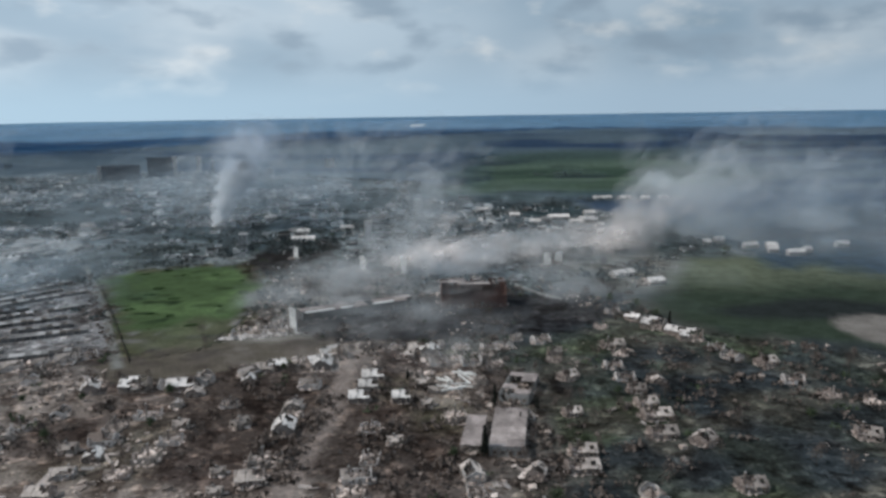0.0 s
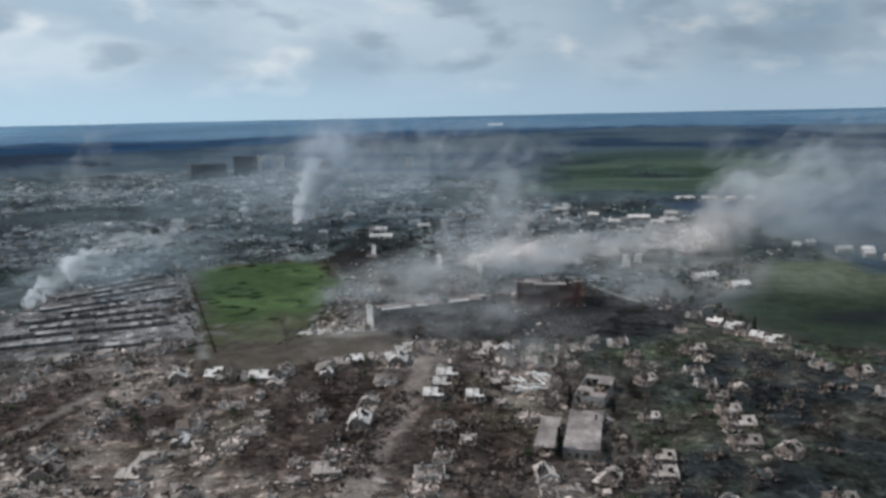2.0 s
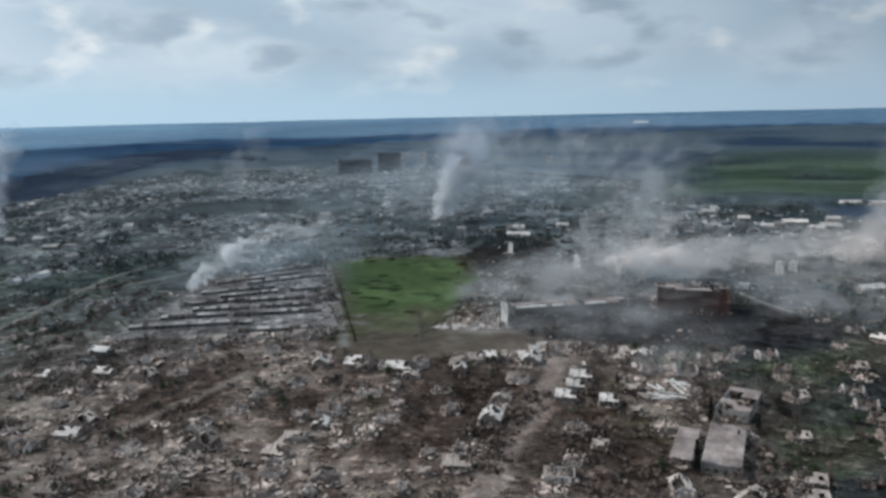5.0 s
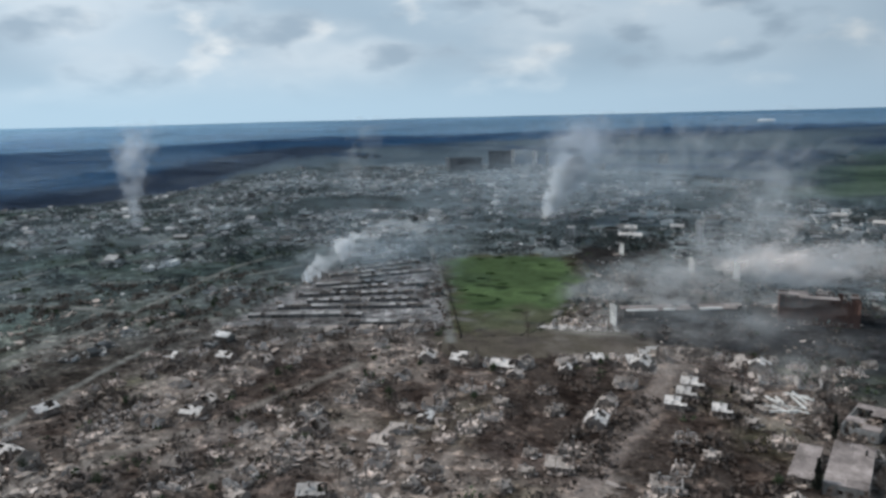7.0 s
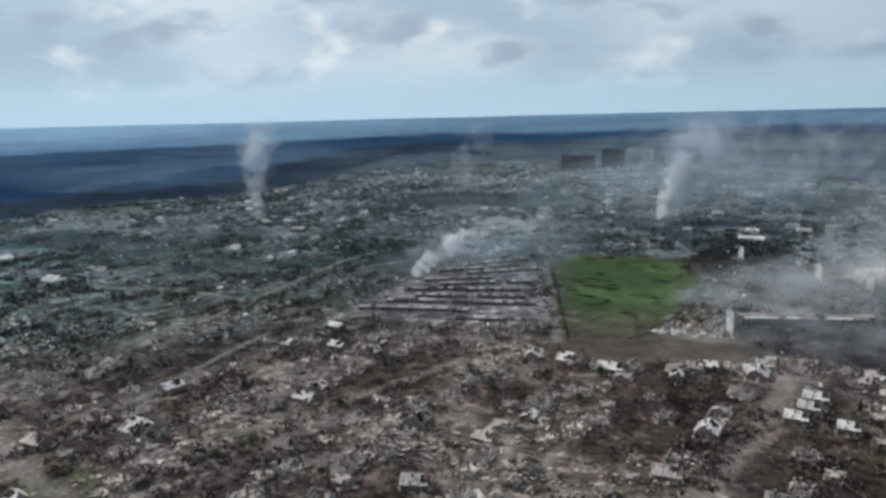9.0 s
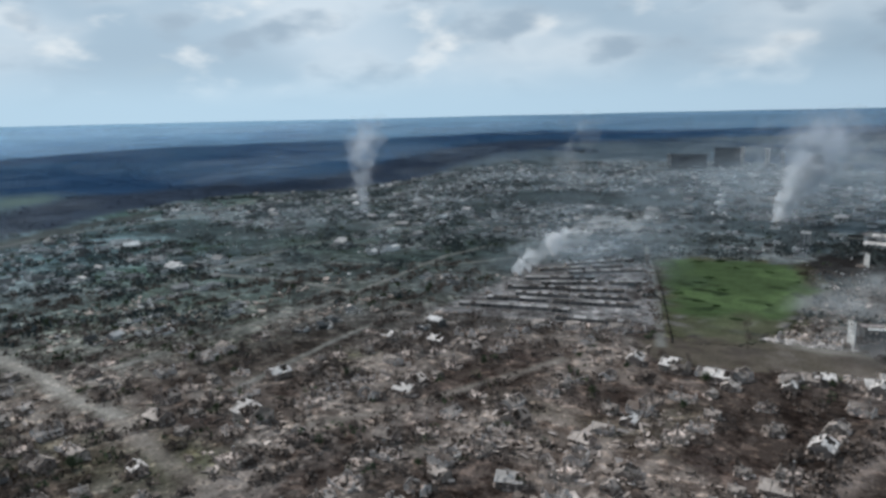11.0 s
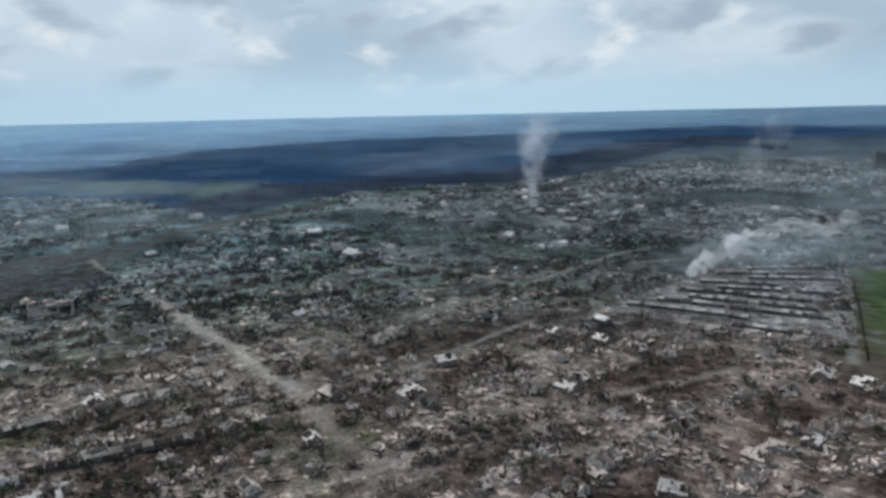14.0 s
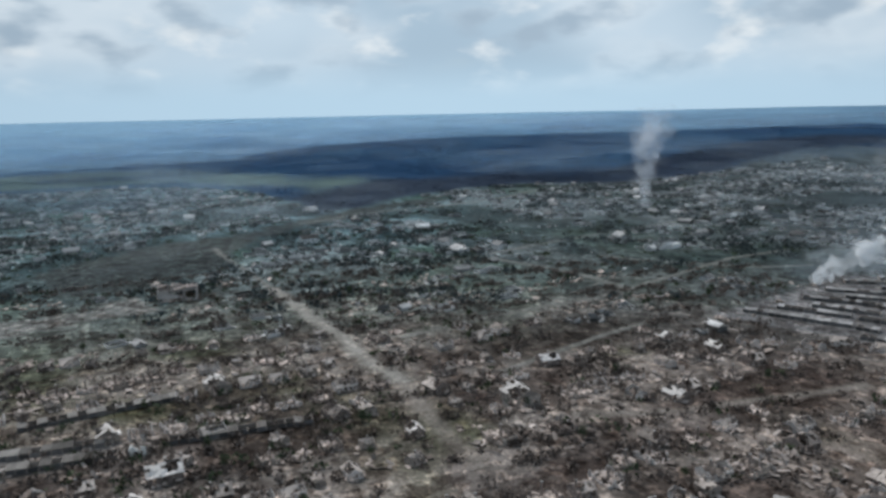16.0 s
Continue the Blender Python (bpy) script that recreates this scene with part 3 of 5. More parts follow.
def build_tufts():
    """Dark coarse grass in streaks across the meadow."""
    nr, pts = np.random.default_rng(91), []
    while len(pts) < 15:
        x, y = nr.uniform(-305, -140), nr.uniform(470, 690)
        if all(within(MEADOW, x + a, y + b) for a in (-9, 9) for b in (-6, 6)):
            pts.append((x, y))
    c = np.repeat(np.array([(x, y, 0.6) for x, y in pts]), 120, 0)
    wide = np.repeat(nr.uniform(0.9, 2.6, len(pts)), 120)
    u, v = nr.normal(size=len(c)) * wide, nr.normal(size=len(c)) * wide * 0.45
    c[:, 0] += 0.94 * u - 0.34 * v
    c[:, 1] += 0.34 * u + 0.94 * v
    tagged(new("grass_tufts", tri_cloud("grass_tufts", c, nr.uniform(0.5, 1.1, len(c)), "tuft", nr, 0.4)), "dark coarse grass tufts in the green meadow", "grass", kind="stuff")


M["tuft"] = material("dark_tufts", (0.030, 0.060, 0.022), (0.042, 0.078, 0.030), 0.5, vary=0.3, island=True, bump=0)
build_tufts()


# ---- houses ----
def plate(cells, point):
    """One closed mesh from the filled cells of a grid. point(i, j, k): a corner, k = 0 on one face, 1 on the other."""
    s, at = Shape(), {}

    def corner(*key):
        if key not in at:
            at[key] = len(s.v)
            s.v.append(tuple(point(*key)))
        return at[key]

    for i, j in cells:
        s.f.append(tuple(corner(a, b, 1) for a, b in ((i, j), (i + 1, j), (i + 1, j + 1), (i, j + 1))))
        s.f.append(tuple(corner(a, b, 0) for a, b in ((i, j + 1), (i + 1, j + 1), (i + 1, j), (i, j))))
        for (di, dj), (a, b) in (((0, -1), ((0, 0), (1, 0))), ((1, 0), ((1, 0), (1, 1))), ((0, 1), ((1, 1), (0, 1))), ((-1, 0), ((0, 1), (0, 0)))):
            if (i + di, j + dj) not in cells:
                p, q = (i + a[0], j + a[1]), (i + b[0], j + b[1])
                s.f.append((corner(*p, 0), corner(*q, 0), corner(*q, 1), corner(*p, 1)))
    return s


def in_one_piece(cells):
    """The largest set of cells that hang together."""
    left, best = set(cells), set()
    while left:
        grown, edge = set(), [left.pop()]
        while edge:
            i, j = edge.pop()
            grown.add((i, j))
            for q in ((i + 1, j), (i - 1, j), (i, j + 1), (i, j - 1)):
                if q in left:
                    left.remove(q)
                    edge.append(q)
        best = max(best, grown, key=len)
    return best


def wall_shape(length, height, gaps, ruin, rng, thick=0.38):
    """A wall along x from 0, with openings and, where ruined, a broken top edge. gaps: x0, x1, lowest and highest course left out."""
    cuts = {0.0, length}
    for x0, x1, _, _ in gaps:
        cuts |= {x0, x1}
    x = 0.0
    while x < length:
        if all(abs(x - c) > 0.3 for c in cuts):
            cuts.add(round(x, 3))
        x += rng.uniform(0.8, 1.5)
    xs = sorted(cuts)
    n = max(3, round(height / 0.45))
    zs = [-0.3] + [height * k / n for k in range(1, n + 1)]
    jig = {(i, j): (rng.uniform(-0.12, 0.12), rng.uniform(-0.1, 0.1)) for i in range(len(xs)) for j in range(n + 1)}
    cells, level = set(), n * rng.uniform(0.5, 1.0)
    for i, (a, b) in enumerate(zip(xs, xs[1:])):
        level = min(n, max(1, level + rng.choice((-2, -1, 0, 1, 2))))
        top = n if rng.random() > ruin else round(level)
        for j in range(top):
            mid = (zs[j] + zs[j + 1]) / 2
            if not any(x0 - 0.01 <= a and b <= x1 + 0.01 and z0 < mid < z1 for x0, x1, z0, z1 in gaps):
                cells.add((i, j))

    def point(i, j, k):
        free = ruin > 0.2 and 0 < i < len(xs) - 1 and j > 2
        u, w = jig[i, j] if free else (0, 0)
        return xs[i] + u, thick * (1 - k), zs[j] + w

    return plate(in_one_piece(cells), point)


def roof_shape(length, half, rise, base, lost, rng, over=0.45):
    """One slope of a gable roof over x, from the eaves at y = 0 to the ridge at y = half; some sheets are lost, others sag."""
    nx, ny = 7, 4
    bite = [(rng.uniform(0, nx), rng.uniform(-0.5, ny), rng.uniform(0.9, 2.0)) for _ in range(round(lost * 5))]
    cells = {(i, j) for i in range(nx) for j in range(ny) if rng.random() >= lost * 0.35 and all(math.hypot(i + 0.5 - a, j + 0.5 - b) > c for a, b, c in bite)}
    dip = {(i, j): rng.uniform(-0.06, 0.06) - (rng.uniform(0, 0.6) if rng.random() < lost else 0) for i in range(nx + 1) for j in range(ny + 1)}

    def point(i, j, k):
        y = -over + (half + over) * j / ny
        return -over + (length + 2 * over) * i / nx, y, base + rise * y / half + dip[i, j] + 0.1 * k

    return plate(in_one_piece(cells), point)


def heap_shape(rx, ry, high, n, rng, big=1.0):
    s = Shape()
    for _ in range(n):
        a, q = rng.uniform(0, 2 * math.pi), math.sqrt(rng.random())
        x, y = rx * q * math.cos(a), ry * q * math.sin(a)
        z = high * (1 - q) * rng.uniform(0.1, 1)
        if rng.random() < 0.55:
            s.chunk(x, y, z, (0.3 + 1.3 * rng.random() ** 2.5) * big, rng)
        else:
            u, v = rng.uniform(0.3, 1.5) * big, rng.uniform(0.2, 0.7) * big
            s.box(-u, u, -v, v, -0.12, 0.12, pose(x, y, z + 0.2, rng.gauss(0, 25), rng.gauss(0, 25), rng.uniform(0, 360)))
    return s


def make_house(seed, length, depth, high, ruin, lost, wall, roof, label):
    """A one-storey village house: four walls, two roof slopes, gables, rafters, a chimney and a heap of its rubble."""
    rng = random.Random(seed)
    h = thing("ruined_house" if ruin > 0.2 else "village_house", label, "house", "houses of the town")
    half, rise = depth / 2, depth * 0.27
    for k, (x, y, turn, ln) in enumerate(((0, 0, 0, length), (length, 0, 90, depth), (length, depth, 180, length), (0, depth, 270, depth))):
        gaps, p = [], 1.2
        while p + 1.2 < ln - 0.6:
            gaps.append((p, p + 1.1, 0.9, 2.2))
            p += rng.uniform(2.1, 3.0)
        if k == 0 and gaps:
            gaps[-1] = (gaps[-1][0], gaps[-1][1], 0.0, 2.1)
        w = part("wall", wall_shape(ln, high, gaps, ruin, rng), wall, h)
        w.matrix_basis = pose(x - length / 2, y - half, 0, 0, 0, turn)
    standing = lost < 0.75
    if standing:
        for side in (0, 1):
            r = part("roof_slope", roof_shape(length, half, rise, high + 0.1, min(0.95, lost * rng.uniform(0.6, 1.5)), rng), roof, h)
            r.matrix_basis = pose(-length / 2, -half, 0) if side == 0 else pose(length / 2, half, 0, 0, 0, 180)
        for x in (-length / 2 + 0.02, length / 2 - 0.38):
            g = Shape().hull([(x, -half, high), (x, half, high), (x, 0, high + rise), (x + 0.36, -half, high), (x + 0.36, half, high), (x + 0.36, 0, high + rise)],
                   [(0, 2, 1), (3, 4, 5), (0, 1, 4, 3), (1, 2, 5, 4), (2, 0, 3, 5)])
            part("gable", g, wall, h)
    if 0.2 < lost < 0.97:
        for i in range(4):
            x = -length / 2 + 0.8 + (length - 1.6) * i / 3
            y = rng.choice((-1, 1)) * (half + 0.3)
            part("rafter", Shape().beam((x, y, high - 0.05), (x + rng.uniform(-0.3, 0.3), 0, high + rise - 0.05), 0.2), "char", h, "charred roof timber")
    c = part("chimney", Shape().box(-0.35, 0.35, -0.35, 0.35, high * 0.2, high + rise + 0.9), "brick", h, "brick chimney")
    c.location = (rng.uniform(-0.25, 0.25) * length, rng.uniform(-0.2, 0.2) * depth, 0)
    part("cap", Shape().box(-0.47, 0.47, -0.47, 0.47, high + rise + 0.9, high + rise + 1.08), "concrete", c)
    if ruin > 0.2:
        part("rubble", heap_shape(length * 0.66, depth * 0.66, 1.4, 80, rng, 1.35), "debris", h, "heap of broken bricks and plaster")["kind"] = "stuff"
    return h


HOUSES = [
    make_house(1, 11, 8, 2.9, 0.3, 0.34, "plaster", "slate", "plastered village house with holed grey slate roof"),
    make_house(2, 10, 8.5, 2.8, 0.6, 0.55, "brick", "slate", "burnt brick house with half its slate roof gone"),
    make_house(3, 12, 9, 3.0, 0.85, 0.98, "block", "slate", "roofless shell of a grey block house full of rubble"),
    make_house(4, 9, 8, 2.8, 0.75, 0.98, "brick", "rust", "roofless brick house with broken walls"),
    make_house(5, 10.5, 7.5, 2.8, 0.45, 0.5, "plaster", "rust", "pale plastered house with torn rusty tin roof"),
    make_house(6, 13, 8, 3.1, 0.12, 0.14, "plaster", "pale_roof", "whitewashed house with pale sheet roof"),
    make_house(7, 7, 5.5, 2.5, 0.4, 0.4, "block", "slate", "small grey block shed with damaged slate roof"),
    make_house(8, 11, 9, 2.9, 0.95, 0.99, "plaster", "slate", "collapsed plastered house with low wall stumps"),
    make_house(9, 11, 9, 3.2, 0.55, 0.3, "brick", "pale_roof", "brick house with torn whitish sheet roof"),
    make_house(10, 12, 10, 3.6, 0.7, 0.42, "block", "pale_roof", "gutted block house under scraps of pale roof"),
    make_house(23, 10, 8, 3.0, 0.35, 0.22, "brick", "pale_roof", "dark brick house with holed pale roof"),
]


# ---- trees and shrubs ----
def limb(s, a, b, r0, r1):
    a, b = Vector(a), Vector(b)
    q = (b - a).to_track_quat("Z", "Y")
    ring = lambda c, r: [c + q @ Vector((r * math.cos(k * 2.094), r * math.sin(k * 2.094), 0)) for k in range(3)]
    return s.hull(ring(a, r0) + ring(b, r1), [(0, 1, 4, 3), (1, 2, 5, 4), (2, 0, 3, 5), (3, 4, 5)])


def make_tree(seed, high, spread, leafy, label):
    """A tapered trunk with limbs, and a ragged crown of thin twigs or small leaves with gaps."""
    rng, nr = random.Random(seed), np.random.default_rng(seed)
    tree = thing("tree", label, "tree", "trees among the ruins")
    s, ends, at, r = Shape(), [], Vector((0, 0, -0.3)), high * 0.03
    for k in range(5):
        to = at + Vector((rng.uniform(-0.04, 0.04) * high, rng.uniform(-0.04, 0.04) * high, high * 0.17))
        limb(s, at, to, r, r * 0.75)
        at, r = to, r * 0.75
        for _ in range(3 if k else 0):
            a = rng.uniform(0, 6.283)
            d = spread * rng.uniform(0.5, 1) * (1 - 0.12 * k)
            tip = at + Vector((math.cos(a) * d, math.sin(a) * d, d * rng.uniform(0.3, 0.9)))
            mid = at.lerp(tip, 0.5) + Vector((0, 0, d * 0.1))
            limb(s, at, mid, r * 0.6, r * 0.4)
            limb(s, mid, tip, r * 0.4, r * 0.12)
            ends += [mid, tip, tip]
    part("trunk", s, "bark", tree)
    n = 420 if leafy else 300
    base = np.array([tuple(ends[i]) for i in nr.integers(0, len(ends), n)])
    pts = base + nr.normal(size=(n, 3)) * spread * 0.3
    pts[:, 2] = np.maximum(pts[:, 2], high * 0.22)
    me = tri_cloud("crown", pts, nr.uniform(0.25, 0.55, n) * (1 if leafy else 0.8), "leaf" if leafy else "twig", nr)
    new("crown", me).parent = tree
    return tree


def make_spire(seed, high):
    """A narrow dark tree, wider below."""
    nr = np.random.default_rng(seed)
    tree = thing("poplar", "tall narrow dark scorched poplar", "tree", "poplars beside the ruins")
    part("trunk", limb(Shape(), (0, 0, -0.3), (0, 0, high * 0.9), 0.3, 0.05), "bark", tree)
    z = nr.random(900) ** 0.8 * high * 0.9 + high * 0.08
    w = 1.3 * (1.15 - z / high)
    pts = np.stack([nr.normal(size=900) * w * 0.6, nr.normal(size=900) * w * 0.6, z], 1)
    new("crown", tri_cloud("crown", pts, nr.uniform(0.3, 0.6, 900), "needle", nr)).parent = tree
    return tree


TREES = [
    make_tree(11, 8, 3.0, False, "bare grey-brown tree with thin broken crown"),
    make_tree(12, 6, 2.6, False, "low bare tree with splintered twigs"),
    make_tree(13, 9.5, 3.2, False, "tall bare tree, many limbs shot away"),
    make_tree(14, 7, 2.8, True, "tree with first dull green leaves"),
    make_tree(15, 5, 2.4, True, "small garden tree in thin leaf"),
]

# ---- the plots: where houses stand ----
rng = random.Random(21)
ROAD_LINES = [(pts, w) for _, pts, w, _, _ in ROADS]


def clear_of_roads(x, y, gap):
    for pts, w in ROAD_LINES:
        for (ax, ay), (bx, by) in zip(pts, pts[1:]):
            dx, dy = bx - ax, by - ay
            t = max(0, min(1, ((x - ax) * dx + (y - ay) * dy) / (dx * dx + dy * dy)))
            if math.hypot(x - ax - t * dx, y - ay - t * dy) < w / 2 + gap:
                return False
    return True


def clear_of_fields(x, y, grow=0.0):
    spots = [(x + a, y + b) for a in (-grow, grow) for b in (-grow, grow)] if grow else [(x, y)]
    return not any(bool(within(p, *q)) for p in (MEADOW, RIGHT_FIELD, FAR_FIELD, BURNT, GARAGES, CLEARING, SCORCH, DARK_FIELD, APRON) for q in spots)


BIG_RUINS = [(22, 298, 24), (38, 353, 18), (-85, 495, 32), (-40, 525, 30), (30, 545, 36), (-110, 470, 25), (-40, 352, 20), (-156, 206, 8), (54, 270, 8), (183, 296, 8), (98, 320, 9), (95, 300, 8), (57, 284, 8), (102, 425, 9), (-596, 52, 24), (-318, 48, 8), (-316, 70, 8), (-316, 25, 8), (-370, -30, 10), (-371, 5, 10), (-332, -35, 14), (-324, -12, 12)]


def clear_of_ruins(x, y, gap=0.0):
    return all(math.hypot(x - a, y - b) > r + gap for a, b, r in BIG_RUINS)


plots = []


def try_plot(x, y, turn, kind=None):
    r, az = math.hypot(x, y), math.degrees(math.atan2(-x, y))
    if 205 < r < edge_of_town(az) - 20 and -42 < az < 106 and clear_of_roads(x, y, 5) and clear_of_ruins(x, y, 4):
        if all((x - a) ** 2 + (y - b) ** 2 > 130 for _, a, b, _, _ in plots[-400:]):
            plots.append((r, x, y, turn, kind))


def row_of_houses(x0, y0, x1, y1, gap, kinds, turn=0.0, loose=2.0):
    n = int(math.hypot(x1 - x0, y1 - y0) / gap)
    for k in range(n + 1):
        try_plot(x0 + (x1 - x0) * k / n + rng.uniform(-loose, loose), y0 + (y1 - y0) * k / n + rng.uniform(-loose, loose), turn + rng.gauss(0, 5 * loose), rng.choice(kinds))


row_of_houses(-160, 364, -62, 408, 10, (8, 9, 7, 0, 4, 10, 1), 20, 4.5)
row_of_houses(118, 498, 138, 462, 15, (8, 9, 4), -20, 4)
row_of_houses(138, 460, 168, 405, 11, (8, 1, 10, 3, 4, 9), -25, 4)
row_of_houses(168, 403, 212, 310, 20, (10, 1, 4, 3, 3), -25, 5)
row_of_houses(62, 440, 72, 255, 36, (4, 1, 3), 2, 9)
row_of_houses(92, 388, 98, 334, 18, (4, 1, 3), 2, 2)
row_of_houses(112, 460, 122, 250, 52, (1, 4, 3), 2, 12)
row_of_houses(-30, 432, 34, 424, 20, (1, 3, 7), 5, 4)
row_of_houses(-25, 410, 30, 400, 17, (1, 3, 7), 5, 4)
row_of_houses(-270, 388, -215, 420, 12, (7, 0, 4), 28)
row_of_houses(-640, 40, -610, 75, 13, (2, 0), 20)
for lane in range(-28, 8):
    y = -260.0
    while y < 2000:
        y += rng.uniform(11, 17)
        for side in (-1, 1):
            x = -57 + lane * 72 + side * rng.uniform(7, 22) + (rng.gauss(0, 11) if y * y + lane * lane * 5184 > 270000 else 0)
            x -= 34 * (float(value_noise(np.array(x), np.array(y), 130, 41)) - 0.5)
            x -= 0.07 * max(-200, min(900, y - 250)) * max(0, min(1, (-x - 80) / 120))
            if rng.random() > 0.1 and clear_of_fields(x, y, 7) and not (x > 45 and y < 500):
                try_plot(x, y, 90 * rng.randrange(4) + rng.gauss(0, 7) + 4)
        if rng.random() < 0.25:
            x = -57 + lane * 72 + rng.uniform(24, 48)
            if clear_of_fields(x, y, 7) and not (x > 55 and y < 500):
                try_plot(x, y, rng.uniform(0, 90), 6)
plots.sort()
near = [p for p in plots if p[4] is not None and p[4] != 6]
near += [p for p in plots if p not in near][:305 - len(near)]
rest = [p for p in plots if p not in near]
used = set()
for r, x, y, turn, kind in near:
    k = rng.choices(range(11), (2.5, 2.5, 3, 3, 2.5, 0.1, 2, 5, 0.5, 0.6, 0.6))[0] if kind is None else kind
    size = rng.uniform(0.85, 1.2) * (0.92 if x > 55 and y < 480 else 1)
    m = pose(x, y, 0, 0, 0, turn) @ Matrix.Diagonal((size, size, size, 1))
    if k in used:
        copy_thing(HOUSES[k], m)
    else:
        HOUSES[k].matrix_basis, _ = m, used.add(k)
for k, h in enumerate(HOUSES):
    if k not in used:
        h.matrix_basis = pose(-130 + 18 * k, 246, 0, 0, 0, 7)


def build_far_houses():
    """The rest of the town, too many and too far to tell apart: real walls and roofs in two meshes."""
    walls, roofs = Shape(), Shape()
    for r, x, y, turn, _ in rest:
        if rng.random() < 0.02 + 0.3 * float(value_noise(np.array(x), np.array(y), 80, 63)) + 0.75 * (float(value_noise(np.array(x), np.array(y * 0.8), 120, 65)) > 0.57):
            continue
        grow = rng.uniform(0.8, 1.25) if r < 700 else rng.uniform(0.9, 1.7)
        ln, dp, hi = rng.uniform(8, 12) * grow, rng.uniform(6.5, 9) * grow, rng.uniform(2.4, 3.4) * grow
        z = float(land_height(np.array(x), np.array(y)))
        m = pose(x, y, z - 0.3, 0, 0, turn)
        kind = rng.random()
        if kind < 0.82:
            for y0 in (-dp / 2, dp / 2 - 0.4):
                cut = rng.uniform(0.2, 0.8) * ln
                walls.box(-ln / 2, -ln / 2 + cut, y0, y0 + 0.4, 0, hi * rng.uniform(0.6, 1.1), m).box(-ln / 2 + cut, ln / 2, y0, y0 + 0.4, 0, hi * rng.uniform(0.2, 0.9), m)
            for x0 in (-ln / 2, ln / 2 - 0.4):
                walls.box(x0, x0 + 0.4, -dp / 2, dp / 2, 0, hi * rng.uniform(0.3, 1.2), m)
            for _ in range(6):
                p = m @ Vector((rng.uniform(-0.8, 0.8) * ln, rng.uniform(-0.8, 0.8) * dp, 0.6))
                walls.chunk(p.x, p.y, p.z, rng.uniform(0.8, 3.0), rng)
        else:
            walls.box(-ln / 2, ln / 2, -dp / 2, dp / 2, 0, hi, m)
            up, o = dp * 0.28, 0.4
            for sgn in (-1, 1):
                if kind > 0.9 or sgn > 0:
                    q = [(-ln / 2 - o, sgn * (dp / 2 + o), hi - 0.15), (ln / 2 + o, sgn * (dp / 2 + o), hi - 0.15), (ln / 2 + o, 0, hi + up), (-ln / 2 - o, 0, hi + up)]
                    roofs.slab(*[m @ Vector(p) for p in (q if sgn < 0 else q[::-1])], 0.15)
    for name, s, mat, label in (("far_house_walls", walls, "village", "broken walls of countless ruined houses"), ("far_house_roofs", roofs, "village_roof", "grey roofs of countless damaged houses")):
        tagged(new(name, s.mesh(name, mat)), label, "houses", kind="stuff")


build_far_houses()

# trees among the plots
spots = []
while len(spots) < 230:
    r, az = rng.uniform(225, 620), rng.uniform(-32, 98)
    x, y = -math.sin(radians(az)) * r, math.cos(radians(az)) * r
    if clear_of_roads(x, y, 2) and clear_of_fields(x, y) and all(math.hypot(x - a, y - b) > 8 for _, a, b, _, _ in near):
        spots.append((x, y))
for n, (x, y) in enumerate(spots):
    k = n if n < 5 else rng.choices(range(5), (4, 4, 3, 1.2, 1.5))[0]
    s = 1.0 if n < 5 else rng.uniform(0.6, 1.1)
    m = pose(x, y, 0, 0, 0, rng.uniform(0, 360)) @ Matrix.Diagonal((s, s, s, 1))
    if n < 5:
        TREES[k].matrix_basis = m
    else:
        copy_thing(TREES[k], m)
spire = make_spire(31, 12)
spire.matrix_basis = pose(24, 334, 0)
for x, y, s in ((16, 283, 1.15), (34, 312, 0.6), (148, 462, 0.95), (44, 330, 0.7), (-20, 372, 0.6)):
    copy_thing(spire, pose(x, y, 0, 0, 0, 40) @ Matrix.Diagonal((s, s, s, 1)))


